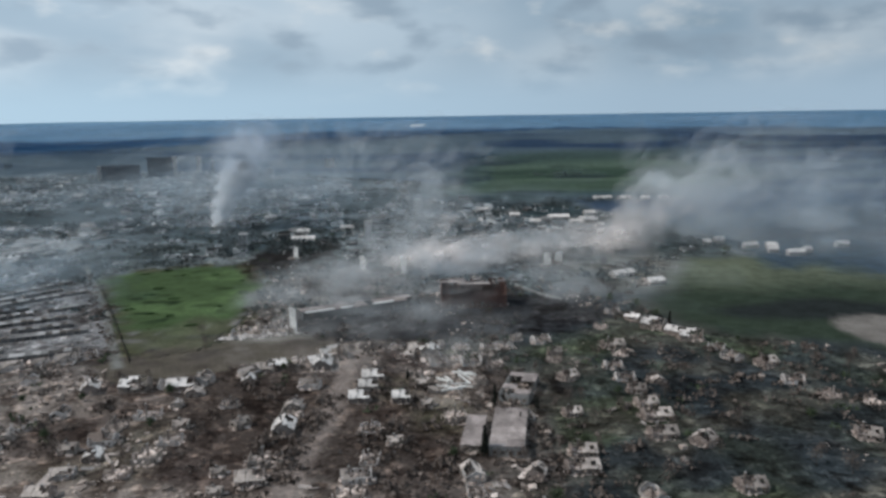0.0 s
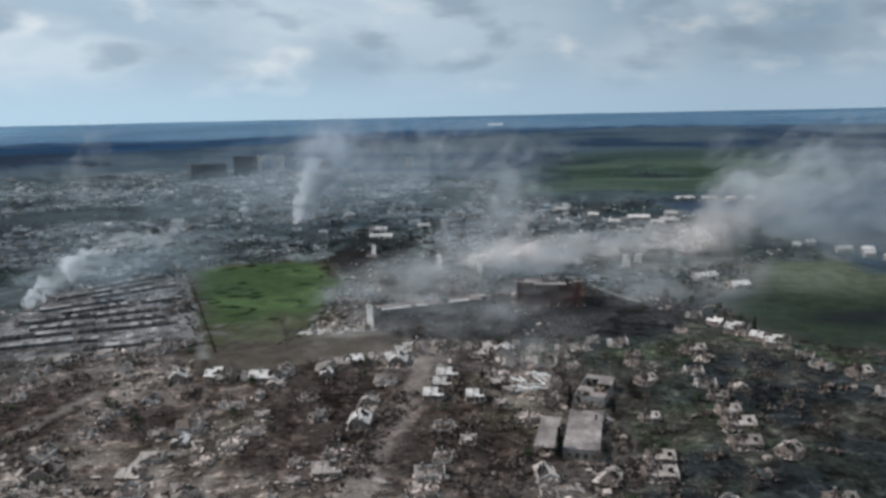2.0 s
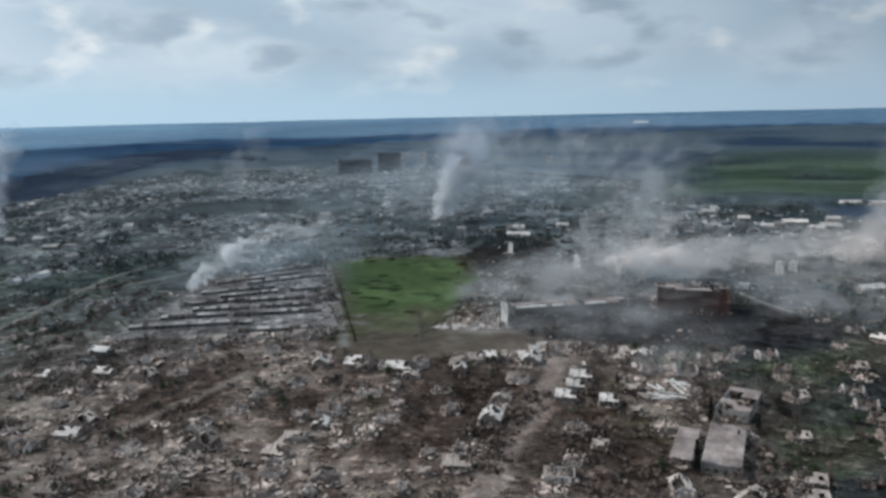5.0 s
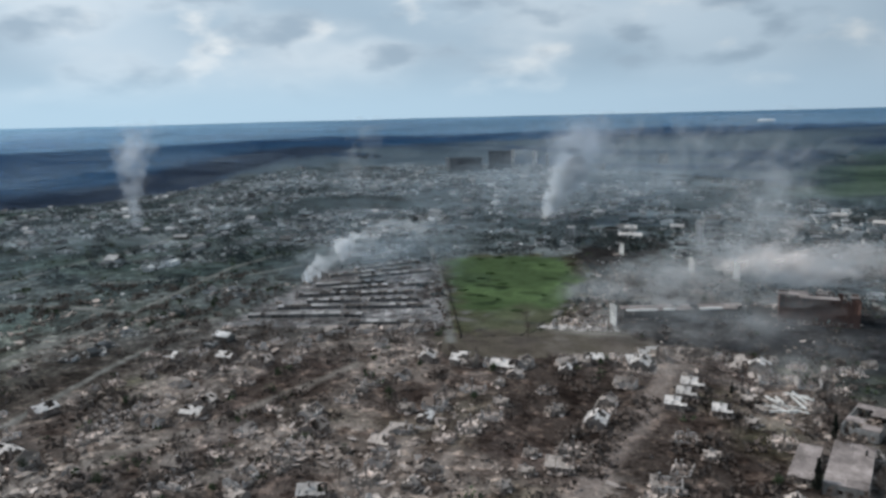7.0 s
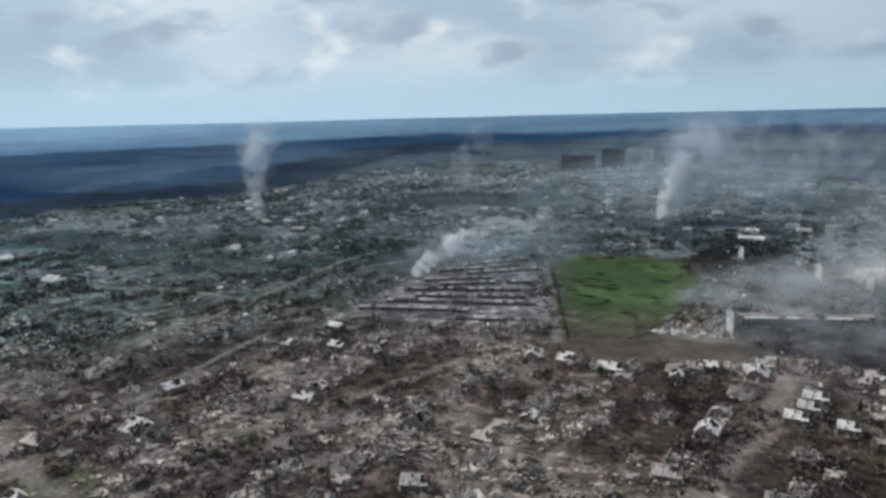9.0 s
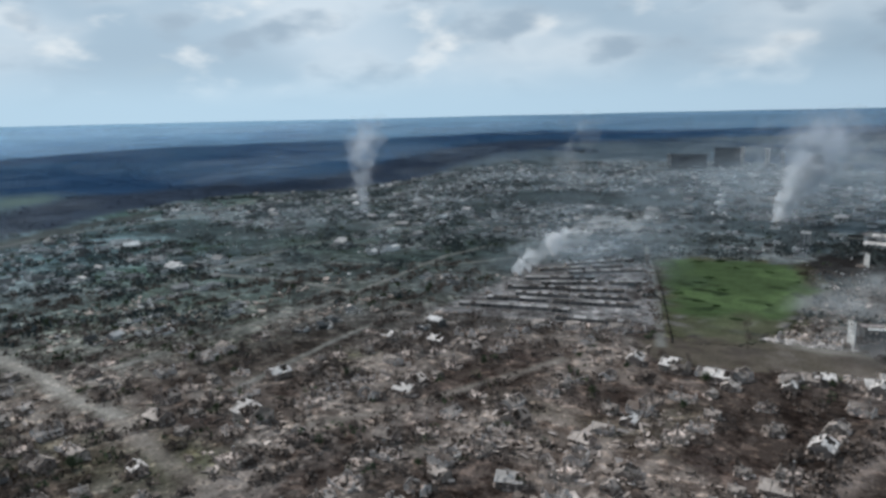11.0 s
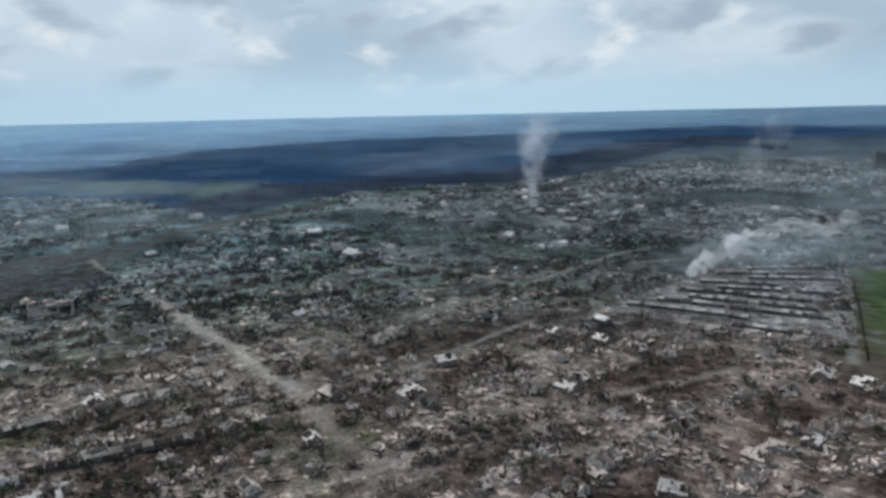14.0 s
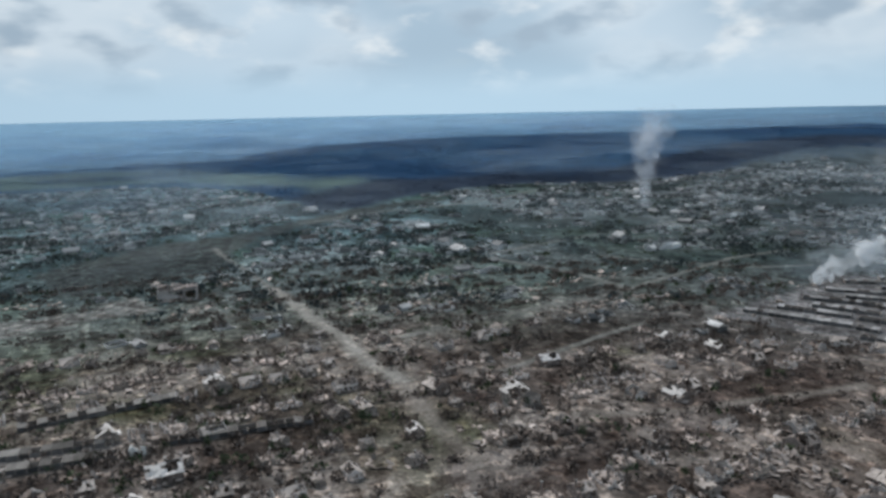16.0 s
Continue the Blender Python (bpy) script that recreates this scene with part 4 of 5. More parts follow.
def build_scatter():
    """Shrubs, undergrowth and rubble that nobody could count."""
    nr = np.random.default_rng(5)

    def town_points(n, r0, r1, shy=0.0):
        r, az = np.sqrt(nr.uniform(r0 * r0, r1 * r1, n)), nr.uniform(-36, 102, n)
        x, y = -np.sin(np.radians(az)) * r, np.cos(np.radians(az)) * r
        ok = r < edge_of_town(az)
        for p in (MEADOW, RIGHT_FIELD, FAR_FIELD, CLEARING, DARK_FIELD, APRON):
            ok &= ~within(p, x, y)
        ok &= ~(within(GARAGES, x, y) & (nr.random(n) < shy))
        ok &= ~((within(GARAGES, x, y) | within(BURNT, x, y)) & (nr.random(n) < 0.5))
        for pts, w in ROAD_LINES:
            for (ax, ay), (bx, by) in zip(pts, pts[1:]):
                dx, dy = bx - ax, by - ay
                t = np.clip(((x - ax) * dx + (y - ay) * dy) / (dx * dx + dy * dy), 0, 1)
                ok &= np.hypot(x - ax - t * dx, y - ay - t * dy) > w / 2
        return x[ok], y[ok]

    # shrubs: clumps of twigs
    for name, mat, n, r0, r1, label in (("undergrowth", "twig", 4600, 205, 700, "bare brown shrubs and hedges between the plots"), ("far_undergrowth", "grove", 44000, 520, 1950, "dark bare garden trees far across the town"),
                                        ("green_shrubs", "leaf", 9000, 240, 1500, "dull green bushes among the plots")):
        x, y = town_points(n, r0, r1, 0.85)
        garden = np.clip(street_gap(x, y) / 22, 0, 1)
        keep = value_noise(x, y, 36 if mat == "grove" else 30, 12) * 0.6 + value_noise(x, y, 70, 18) * 0.4 > (0.57 if mat == "grove" else 0.60 - 0.16 * garden if mat == "twig" else 0.5)
        if mat == "leaf":
            keep &= nr.random(len(x)) < 0.25 + np.clip((np.degrees(np.arctan2(-x, y)) - 30) / 40, 0, 0.75)
        x, y = x[keep], y[keep]
        if name == "undergrowth":  # hedges and felled garden trees along the lanes and plot backs
            hy = nr.uniform(-150, 640, 9500)
            hx = -57 + 72 * nr.integers(-10, 2, 9500) + nr.choice((-19, 20, 35), 9500, p=(0.3, 0.35, 0.35)) + nr.normal(size=9500) * 2.6
            hx = hx - 0.07 * np.clip(hy - 250, -200, 900) * np.clip((-hx - 80) / 120, 0, 1)
            hx = hx - 34 * (value_noise(hx, hy, 130, 41) - 0.5) - 14 * (value_noise(hx, hy, 48, 42) - 0.5)
            hr, haz = np.hypot(hx, hy), np.degrees(np.arctan2(-hx, hy))
            ok = (hr > 205) & (hr < 700) & (haz > -36) & (haz < 102) & (value_noise(hx * 3, hy, 30, 19) > 0.60)
            for p in (MEADOW, RIGHT_FIELD, CLEARING, GARAGES, BURNT, APRON):
                ok &= ~within(p, hx, hy)
            edge = nr.uniform(262, 352, 70)
            u, side = nr.random(45), nr.normal(size=45) * 2.2 - 3
            x, y = np.concatenate([x, -192 - 140 * u + side * 0.87, hx[ok], -67 + 0.11 * (edge - 262) + 3.4 * nr.normal(size=70)]), np.concatenate([y, 412 + 256 * u + side * 0.48, hy[ok], edge])
        z, size = land_height(x, y), nr.uniform(0.8, 2.2, len(x)) * (2.3 if r0 >= 500 else 1.35)
        per = 16 if r0 < 500 else 12
        at = np.repeat(np.stack([x, y, z + size * 0.55], 1), per, 0)
        sz = np.repeat(size, per)
        pts = at + nr.normal(size=at.shape) * sz[:, None] * (0.8, 0.8, 0.3)
        tagged(new(name, tri_cloud(name, pts, nr.uniform(0.42, 0.8, len(pts)) * sz ** 0.8, mat, nr)), label, "shrubs", kind="stuff")
    # rubble: lumps
    for name, n, r0, r1, lo, hi in (("rubble_scatter", 17000, 205, 640, 0.7, 3.2), ("far_rubble", 12000, 640, 1500, 1.0, 3.2)):
        x, y = town_points(n, r0, r1)
        keep = ~((x > np.where(y > 380, -30, 16) + 25 * value_noise(x, y, 40, 64)) & (y < 480) & (nr.random(len(x)) < 0.4 + 0.45 * (x > 48))) & (value_noise(x, y, 17, 14) * 0.45 + value_noise(x, y, 60, 15) * 0.55 > 0.45 + 0.26 * np.clip(street_gap(x, y) / 22, 0, 1) + 0.06 * np.clip((np.degrees(np.arctan2(-x, y)) - 25) / 30, 0, 1))
        x, y = x[keep], y[keep]
        z, k = land_height(x, y), len(x)
        size = lo + (hi - lo) * nr.random(k) ** 3
        base = np.array([(sx, sy, sz) for sz in (-0.3, 0.3) for sx, sy in ((-0.5, -0.5), (0.5, -0.5), (0.5, 0.5), (-0.5, 0.5))])
        v = (base[None] + nr.uniform(-0.22, 0.22, (k, 8, 3))) * size[:, None, None] + np.stack([x, y, z + size * 0.15], 1)[:, None]
        f = (np.array(BOX)[None] + 8 * np.arange(k)[:, None, None]).reshape(-1, 4)
        me = bpy.data.meshes.new(name)
        me.from_pydata(v.reshape(-1, 3).tolist(), [], f.tolist())
        me.materials.append(M["rubble" if r0 < 600 else "village"])
        tagged(new(name, me), "grey and buff lumps of broken masonry", "rubble", kind="stuff")


build_scatter()


def build_wreckage():
    """Loose roof sheets, slabs and wall panels of houses that are wholly gone, strewn along the lanes."""
    nr, rnd, s = np.random.default_rng(77), random.Random(78), Shape()
    n = 6500
    r, az = np.sqrt(nr.uniform(205 ** 2, 640 ** 2, n)), nr.uniform(-36, 102, n)
    x, y = -np.sin(np.radians(az)) * r, np.cos(np.radians(az)) * r
    ok = (value_noise(x, y, 15, 51) * 0.5 + value_noise(x, y, 60, 15) * 0.5 > 0.49 + 0.22 * np.clip(street_gap(x, y) / 24, 0, 1) + 0.06 * np.clip((az - 25) / 30, 0, 1)) & ~((x > np.where(y > 380, -30, 14) + 25 * value_noise(x, y, 40, 64)) & (y < 500) & (nr.random(n) < 0.4 + 0.45 * (x > 48)))
    for p in (MEADOW, RIGHT_FIELD, CLEARING, GARAGES, APRON):
        ok &= ~within(p, x, y)
    ok &= ~(within(BURNT, x, y) & (nr.random(n) < 0.85))
    field = thing("debris_field", "strewn pale roof sheets, slabs and wall panels", "wreckage")
    kinds = [Shape().box(-u / 2, u / 2, -v / 2, v / 2, -0.08, 0.08).mesh("panel", "panel") for u, v in ((6.0, 3.2), (4.6, 2.4), (3.4, 3.0), (5.2, 1.4), (2.6, 1.8), (3.8, 1.2))]
    order, count = np.argsort(np.hypot(x[ok], y[ok])), 0
    for px, py in zip(x[ok][order], y[ok][order]):
        if clear_of_roads(px, py, 0.5):
            m = pose(px, py, rnd.uniform(0.1, 0.9), rnd.gauss(0, 22), rnd.gauss(0, 22), rnd.uniform(0, 360))
            if count < 290:
                ob, count = new("panel", rnd.choice(kinds)), count + 1
                ob.parent, ob.matrix_basis = field, m
            else:
                a, b = 1.6 + 4.8 * rnd.random() ** 1.6, 1.4 + 3.2 * rnd.random() ** 1.6
                s.box(-a / 2, a / 2, -b / 2, b / 2, -0.08, 0.08, m)
    part("scraps", s, "debris", field)["kind"] = "stuff"


build_wreckage()


def build_woods():
    """The leafless woods on the slopes beyond the town, haze painted in: bluish in front, bluer behind."""
    nr = np.random.default_rng(8)
    n = 60000
    r, az = nr.uniform(950, 2900, n), nr.uniform(-4, 102, n)
    x, y = -np.sin(np.radians(az)) * r, np.cos(np.radians(az)) * r
    c = cover_colour(x, y)
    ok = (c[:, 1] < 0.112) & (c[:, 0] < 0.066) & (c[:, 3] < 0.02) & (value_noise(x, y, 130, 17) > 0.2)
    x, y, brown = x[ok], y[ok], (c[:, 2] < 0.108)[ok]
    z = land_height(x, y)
    for name, pick, mat, label in (("brown_woods", brown, "wood_near_hazed", "bare woods on the slope below the town, tinted bluish for haze"), ("blue_woods", ~brown, "wood_far_hazed", "leafless woods on the far slopes, tinted blue for haze")):
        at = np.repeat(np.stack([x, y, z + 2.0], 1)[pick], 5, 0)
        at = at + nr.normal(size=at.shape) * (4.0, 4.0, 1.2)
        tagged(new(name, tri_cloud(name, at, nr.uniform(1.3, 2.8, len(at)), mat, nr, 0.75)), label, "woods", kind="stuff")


# wood colours with distance haze mixed in, bluer for the far slopes
M["wood_far_hazed"] = material("hazed_far_woods", (0.024, 0.070, 0.152), (0.034, 0.094, 0.185), 0.1, vary=0.15, island=True, bump=0)
M["wood_near_hazed"] = material("hazed_near_woods", (0.027, 0.042, 0.072), (0.040, 0.057, 0.088), 0.1, vary=0.18, island=True, bump=0)
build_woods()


def make_grove(az, r, wide, deep, n, seed):
    """A clump of dark trees at the far side of the town."""
    nr = np.random.default_rng(seed)
    a = radians(az)
    x = -math.sin(a) * r + nr.uniform(-0.5, 0.5, n) * wide * math.cos(a) + nr.normal(size=n) * deep * math.sin(a)
    y = math.cos(a) * r + nr.uniform(-0.5, 0.5, n) * wide * math.sin(a) + nr.normal(size=n) * deep * math.cos(a)
    at = np.repeat(np.stack([x, y, land_height(x, y) + nr.uniform(2, 6, n)], 1), 10, 0)
    at = at + nr.normal(size=at.shape) * (2.2, 2.2, 2.4)
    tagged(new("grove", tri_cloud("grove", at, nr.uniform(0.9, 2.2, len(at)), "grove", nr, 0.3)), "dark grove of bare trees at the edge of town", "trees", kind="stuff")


for k, (az, r, wide, deep, n) in enumerate(((31.4, 2150, 70, 18, 60), (32.9, 1780, 80, 10, 60), (34.6, 1775, 60, 10, 50), (31.5, 1745, 60, 10, 50), (39.1, 1757, 90, 9, 60), (34.4, 1715, 70, 9, 50), (30.2, 1729, 70, 9, 50), (-8.9, 1718, 120, 12, 70),
                                           (-11.7, 1185, 150, 7, 110), (-6.0, 1120, 90, 6, 60), (45.0, 1600, 110, 8, 70), (52.0, 1500, 120, 8, 70), (10.5, 1500, 150, 9, 80), (4.0, 1350, 110, 9, 60))):
    make_grove(az, r, wide, deep, n, 300 + k)

# ---- rows of garages ----
M["dull_roof"] = material("dull_roof", (0.24, 0.226, 0.215), (0.125, 0.115, 0.108), 0.15, 0.9, vary=0.45)
M["garage_roof"] = material("garage_roof", (0.38, 0.372, 0.37), (0.19, 0.185, 0.185), 0.22, 0.9, vary=0.45)

def make_garages(x0, y0, x1, y1, seed, roof="garage_roof"):
    """A long low terrace of lock-ups: walls, one roof slab a cell and a door a cell."""
    rng = random.Random(seed)
    n = int(math.hypot(x1 - x0, y1 - y0) / 4.2)
    g = thing("garage_row", "long low row of grey brick garages with damaged flat roofs", "garages", "garage rows beside the meadow")
    turn = math.degrees(math.atan2(y1 - y0, x1 - x0))
    w = Shape().box(0, n * 4.2, 5.7, 6.0, -0.3, 2.3)
    for i in range(n + 1):
        w.box(i * 4.2 - 0.15, i * 4.2 + 0.15, 0, 5.7, -0.3, 2.3 if rng.random() > 0.15 else 1.2)
    part("wall", w, "block", g)
    for i in range(n):
        d = part("garage_door", Shape().box(0.2, 4.0, -0.02, 0.1, 0, 2.1), "door", g)
        d.location = (i * 4.2, 0.05, 0)
        if rng.random() > 0.38:
            sag = rng.uniform(-0.9, 0) if rng.random() < 0.2 else 0
            s = Shape().slab((0, -0.3, 2.45), (4.2, -0.3, 2.45 + sag), (4.2, 6.2, 2.7 + sag), (0, 6.2, 2.7), 0.16)
            part("roof_slab", s, roof, g).location = (i * 4.2, 0, 0)
    g.matrix_basis = pose(x0, y0, 0, 0, 0, turn)
    return g


for k in range(10):
    u = k / 9
    fan = max(0.0, u - 0.35)
    ax, ay = -345 - 34 * u, 378 + 182 * u - 26 * fan
    bx, by = -212 - 98 * u - 10 * fan, 432 + 186 * u + 20 * fan
    a, b = ((0.55, 0.95), (0, 0.62), (0.05, 1), (0.2, 0.95), (0.08, 1), (0.3, 0.97), (0.12, 0.7), (0.35, 1), (0.1, 0.9), (0.25, 0.95))[k]
    while a < b - 0.08:
        e = min(b, a + rng.uniform(0.3, 0.7))
        o, w = rng.uniform(-4, 4), rng.uniform(-4, 4)
        make_garages(ax + (bx - ax) * a + o, ay + (by - ay) * a + o, ax + (bx - ax) * e + o, ay + (by - ay) * e + o + w, 50 + k)
        a = e + rng.uniform(0.02, 0.06)


for k, row in enumerate(((-319, 17, -311, 82), (-367, -44, -372, 28), (-337, -54, -331, -6), (-322, -54, -316, -3))):
    make_garages(*row, 71 + k, "dull_roof")

# ---- the larger ruins ----
M["white_wall"] = material("white_wall", (0.86, 0.85, 0.83), (0.68, 0.67, 0.65), 0.8)
# soot of the far blocks, its colour turned navy for distance haze
M["hazed_soot_wall"] = material("hazed_sooty_wall", (0.026, 0.034, 0.050), (0.044, 0.052, 0.068), 0.2)
M["red_brown"] = material("scorched_red_brick", (0.20, 0.118, 0.100), (0.105, 0.068, 0.060), 0.4, vary=0.2)
M["soot"] = material("soot_stained_wall", (0.075, 0.078, 0.082), (0.14, 0.14, 0.14), 0.25, 0.95)
M["hall_roof"] = material("hall_roof", (0.40, 0.345, 0.330), (0.15, 0.128, 0.121), 0.45, 0.85, vary=0.22, stains=0.5)


def make_hall(label, length, depth, high, seed, roof_lost, wall="concrete", ledge=False):
    """A flat-roofed hall of piers and panels; its roof slabs are partly gone."""
    rng = random.Random(seed)
    h = thing("ruined_hall", label, "ruin")
    for x, y, turn, ln in ((0, 0, 0, length), (length, 0, 90, depth), (length, depth, 180, length), (0, depth, 270, depth)):
        gaps, p = [], 1.5
        while p + 2 < ln - 1:
            gaps.append((p, p + 1.8, 1.0, 2.6))
            if high > 5:
                gaps.append((p, p + 1.8, 1.0, 2.6))
            p += 3.4
        part("wall", wall_shape(ln, high, gaps, roof_lost * 0.9, rng, 0.5), wall, h).matrix_basis = pose(x - length / 2, y - depth / 2, 0, 0, 0, turn)
    nx, ny = int(length / 6), max(1, int(depth / 6))
    for i in range(nx):
        for j in range(ny):
            if rng.random() < roof_lost:
                continue
            s = Shape().box(0, length / nx - 0.06, 0, depth / ny - 0.06, high, high + 0.3)
            part("roof_slab", s, "hall_roof", h).location = (-length / 2 + i * length / nx, -depth / 2 + j * depth / ny, rng.uniform(-0.03, 0.05))
    if ledge:
        for u, v in ((0.02, 0.27), (0.33, 0.42), (0.62, 0.8)):
            part("roof_ledge", Shape().box((u - 0.5) * length, (v - 0.5) * length, -depth / 2 - 0.6, -depth / 2 + 2.2, high + 0.32, high + 1.0), "white_wall", h, "whitish roof ledge catching the light")
    part("rubble", heap_shape(length * 0.55, depth * 0.6, 1.8, 160, rng, 1.5), "rubble", h, "heap of broken concrete")["kind"] = "stuff"
    return h


make_hall("flat-roofed hall with stained pale grey roof and dark end wall", 15, 41, 4.6, 61, 0.16).matrix_basis = pose(28, 302, 0, 0, 0, -8)
make_hall("low annex with a broken flat roof beside the hall", 9, 32, 3, 67, 0.6, "block").matrix_basis = pose(12.5, 302, 0, 0, 0, -8)
make_hall("grey hall with a patchy flat roof behind scorched poplars", 15, 30, 5, 68, 0.5).matrix_basis = pose(38, 353, 0, 0, 0, -17)
make_hall("long burnt-out building with a sooty front and pale roof edge", 84, 14, 7, 62, 0.35, "soot", True).matrix_basis = pose(-62, 509, 0, 0, 0, 26)
make_hall("low white wall stumps of a destroyed building amid pale rubble", 36, 12, 3, 63, 0.97, "plaster").matrix_basis = pose(-122, 464, 0, 0, 0, 12)
make_hall("collapsed red-brown building with tilted slabs", 48, 22, 17.5, 64, 0.6, "red_brown").matrix_basis = pose(22, 531, 0, 0, 0, 2)


def make_remnant(x, y, turn, high, seed, label):
    """The corner of a building that still stands to its full height."""
    rng = random.Random(seed)
    t = thing("standing_wall", label, "ruin")
    part("wall", wall_shape(6.5, high, [(2.2, 3.6, z, z + 1.6) for z in range(1, int(high) - 2, 3)], 0.5, rng, 0.5), "white_wall", t)
    part("side_wall", wall_shape(5, high * 0.8, [], 0.7, rng, 0.5), "white_wall", t).matrix_basis = pose(0, 0.5, 0, 0, 0, 90)
    part("rubble", heap_shape(7, 6, 2.2, 60, rng, 1.3), "rubble", t)["kind"] = "stuff"
    t.matrix_basis = pose(x, y, 0, 0, 0, turn)


make_remnant(-103, 470, -42, 16, 81, "tall white corner wall left standing in pale rubble")
make_remnant(94, 664, -25, 13, 82, "narrow pale wall left standing among dusty ruins")
make_remnant(106, 676, -15, 11, 83, "pale broken wall corner standing among dusty ruins")
bank = thing("rubble_bank", "long bank of whitish broken masonry beside the meadow", "rubble")
part("rubble", heap_shape(27, 5, 2.0, 150, random.Random(88), 1.5), "plaster", bank)["kind"] = "stuff"
bank.matrix_basis = pose(-121, 457, 0, 0, 0, 12)
make_remnant(-38, 640, -40, 17, 82, "tall pale wall shard among the smoke")
make_remnant(-76, 655, -34, 15, 83, "tall pale wall shard among the smoke")
make_remnant(-150, 720, -40, 13, 85, "pale broken wall in the scorched yard")
make_hall("roofless grey two-storey shell by the pale clearing", 30, 22, 9, 65, 0.8, "plaster").matrix_basis = pose(-596, 52, 0, 0, 0, 84)
make_remnant(-314, 1, 75, 5, 86, "short white wall stub at the end of the garages")


def make_fence(x0, y0, x1, y1):
    """A dark board fence: posts with panels between."""
    n = int(math.hypot(x1 - x0, y1 - y0) / 4)
    f = thing("fence", "dark weathered board fence along the meadow", "fence")
    for k in range(n + 1):
        part("post", Shape().box(-0.1, 0.1, -0.1, 0.1, -0.3, 2.1), "char", f).location = (4 * k, 0, 0)
        if k < n and (k * 7) % 11:
            part("panel", Shape().box(0.1, 3.9, -0.04, 0.04, 0.1, 1.9), "bark", f).location = (4 * k, 0, 0)
    f.matrix_basis = pose(x0, y0, 0, 0, 0, math.degrees(math.atan2(y1 - y0, x1 - x0)))




def make_beams(x, y):
    """Long pale beams of a fallen roof frame, lying across one another on their rubble."""
    rng = random.Random(95)
    t = thing("fallen_beams", "tangle of long pale fallen roof beams on rubble", "wreckage")
    part("rubble", heap_shape(13, 17, 2.5, 120, rng, 1.3), "debris", t, "heap of broken concrete")["kind"] = "stuff"
    for _ in range(11):
        ln, w = rng.uniform(9, 19), rng.uniform(0.5, 0.9)
        ob = part("beam", Shape().box(-ln / 2, ln / 2, -w / 2, w / 2, -w / 2, w / 2), "white_wall", t, "pale concrete beam")
        ob.matrix_basis = pose(rng.uniform(-9, 9), rng.uniform(-14, 14), rng.uniform(1.4, 3.0), 0, rng.gauss(0, 9), rng.choice((115, 125, 20, 150)) + rng.gauss(0, 12))
    t.matrix_basis = pose(x, y, 0)


make_beams(4, 366)
copy_thing(TREES[2], pose(-157, 458, 0, 0, 0, 110))
for x, y, k, s in ((20, 277, 0, 0.8), (26, 275, 2, 0.7), (32, 277, 1, 1.0), (37, 292, 0, 0.8), (8, 282, 1, 1.0), (45, 340, 2, 0.8)):
    copy_thing(TREES[k], pose(x, y, 0, 0, 0, 70 * x) @ Matrix.Diagonal((s, s, s, 1)))

make_fence(-184, 407, -298, 618)
copy_thing(TREES[2], pose(-146, 428, 0, 0, 0, 20))


def make_sheet_house(x, y, turn, length, depth):
    kind, ln, dp = (5, 13, 8) if y > 560 else (1, 10, 8.5) if x > 40 else (10, 10, 8)
    return copy_thing(HOUSES[kind], pose(x, y, 0, 0, 0, turn) @ Matrix.Diagonal((length / ln, depth / dp, 1.2 if y > 560 else 1, 1)))


for x, y, turn, ln, dp in ((-43, 345, 3, 8.5, 7), (-40, 360, 3, 8, 6.5), (-39, 375, 5, 9.5, 7), (-22, 344, 3, 7.5, 6), (-139, 366, 8, 12, 9), (-156, 206, 25, 9, 7), (54, 270, 5, 13, 9), (183, 296, -20, 10, 10), (98, 320, 4, 13, 10), (95, 300, 4, 12, 9), (57, 284, 0, 11, 8), (102, 425, 10, 13, 9), (65, 412, 0, 8, 6)):
    make_sheet_house(x, y, turn, ln, dp)


# ---- apartment blocks at the far side ----
def make_block(x, y, length, depth, high, turn, mat, label):
    b = thing("apartment_block", label, "apartments", "apartment blocks across the town")
    part("wall", Shape().box(-length / 2, length / 2, -depth / 2, depth / 2, -1, high), mat, b)
    part("roof", Shape().box(-length / 2 - 0.3, length / 2 + 0.3, -depth / 2 - 0.3, depth / 2 + 0.3, high, high + 0.6), "hazed_soot_wall" if mat == "hazed_soot_wall" else "concrete", b)
    for f in range(int(high / 3)):
        s = Shape()
        for i in range(int(length / 4)):
            s.box(-length / 2 + 1 + i * 4, -length / 2 + 2.8 + i * 4, -depth / 2 - 0.06, -depth / 2 + 0.1, 1 + 3 * f, 2.5 + 3 * f)
        part("window_band", s, "hazed_soot_wall", b, "burnt-out dark windows")["kind"] = "stuff"
    b.matrix_basis = pose(x, y, float(land_height(np.array(float(x)), np.array(float(y)))), 0, 0, turn)


for x, y, ln, hi, turn, mat in ((-738, 1684, 82, 34, 22, "hazed_soot_wall"), (-664, 1735, 62, 45, 20, "hazed_soot_wall"), (-634, 1742, 9, 46, 20, "plaster"), (-594, 1793, 11, 38, 18, "plaster"), (-571, 1829, 9, 26, 17, "concrete"), (-790, 1690, 10, 30, 25, "plaster"),
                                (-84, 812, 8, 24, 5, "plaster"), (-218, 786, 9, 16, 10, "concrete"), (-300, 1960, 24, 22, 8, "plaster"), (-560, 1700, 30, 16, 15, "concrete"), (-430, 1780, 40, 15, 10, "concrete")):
    make_block(x, y, ln, 12, hi, turn, mat, "tall burnt-out apartment block far across the town" if mat == "hazed_soot_wall" else "pale shell-torn apartment tower far across the town")

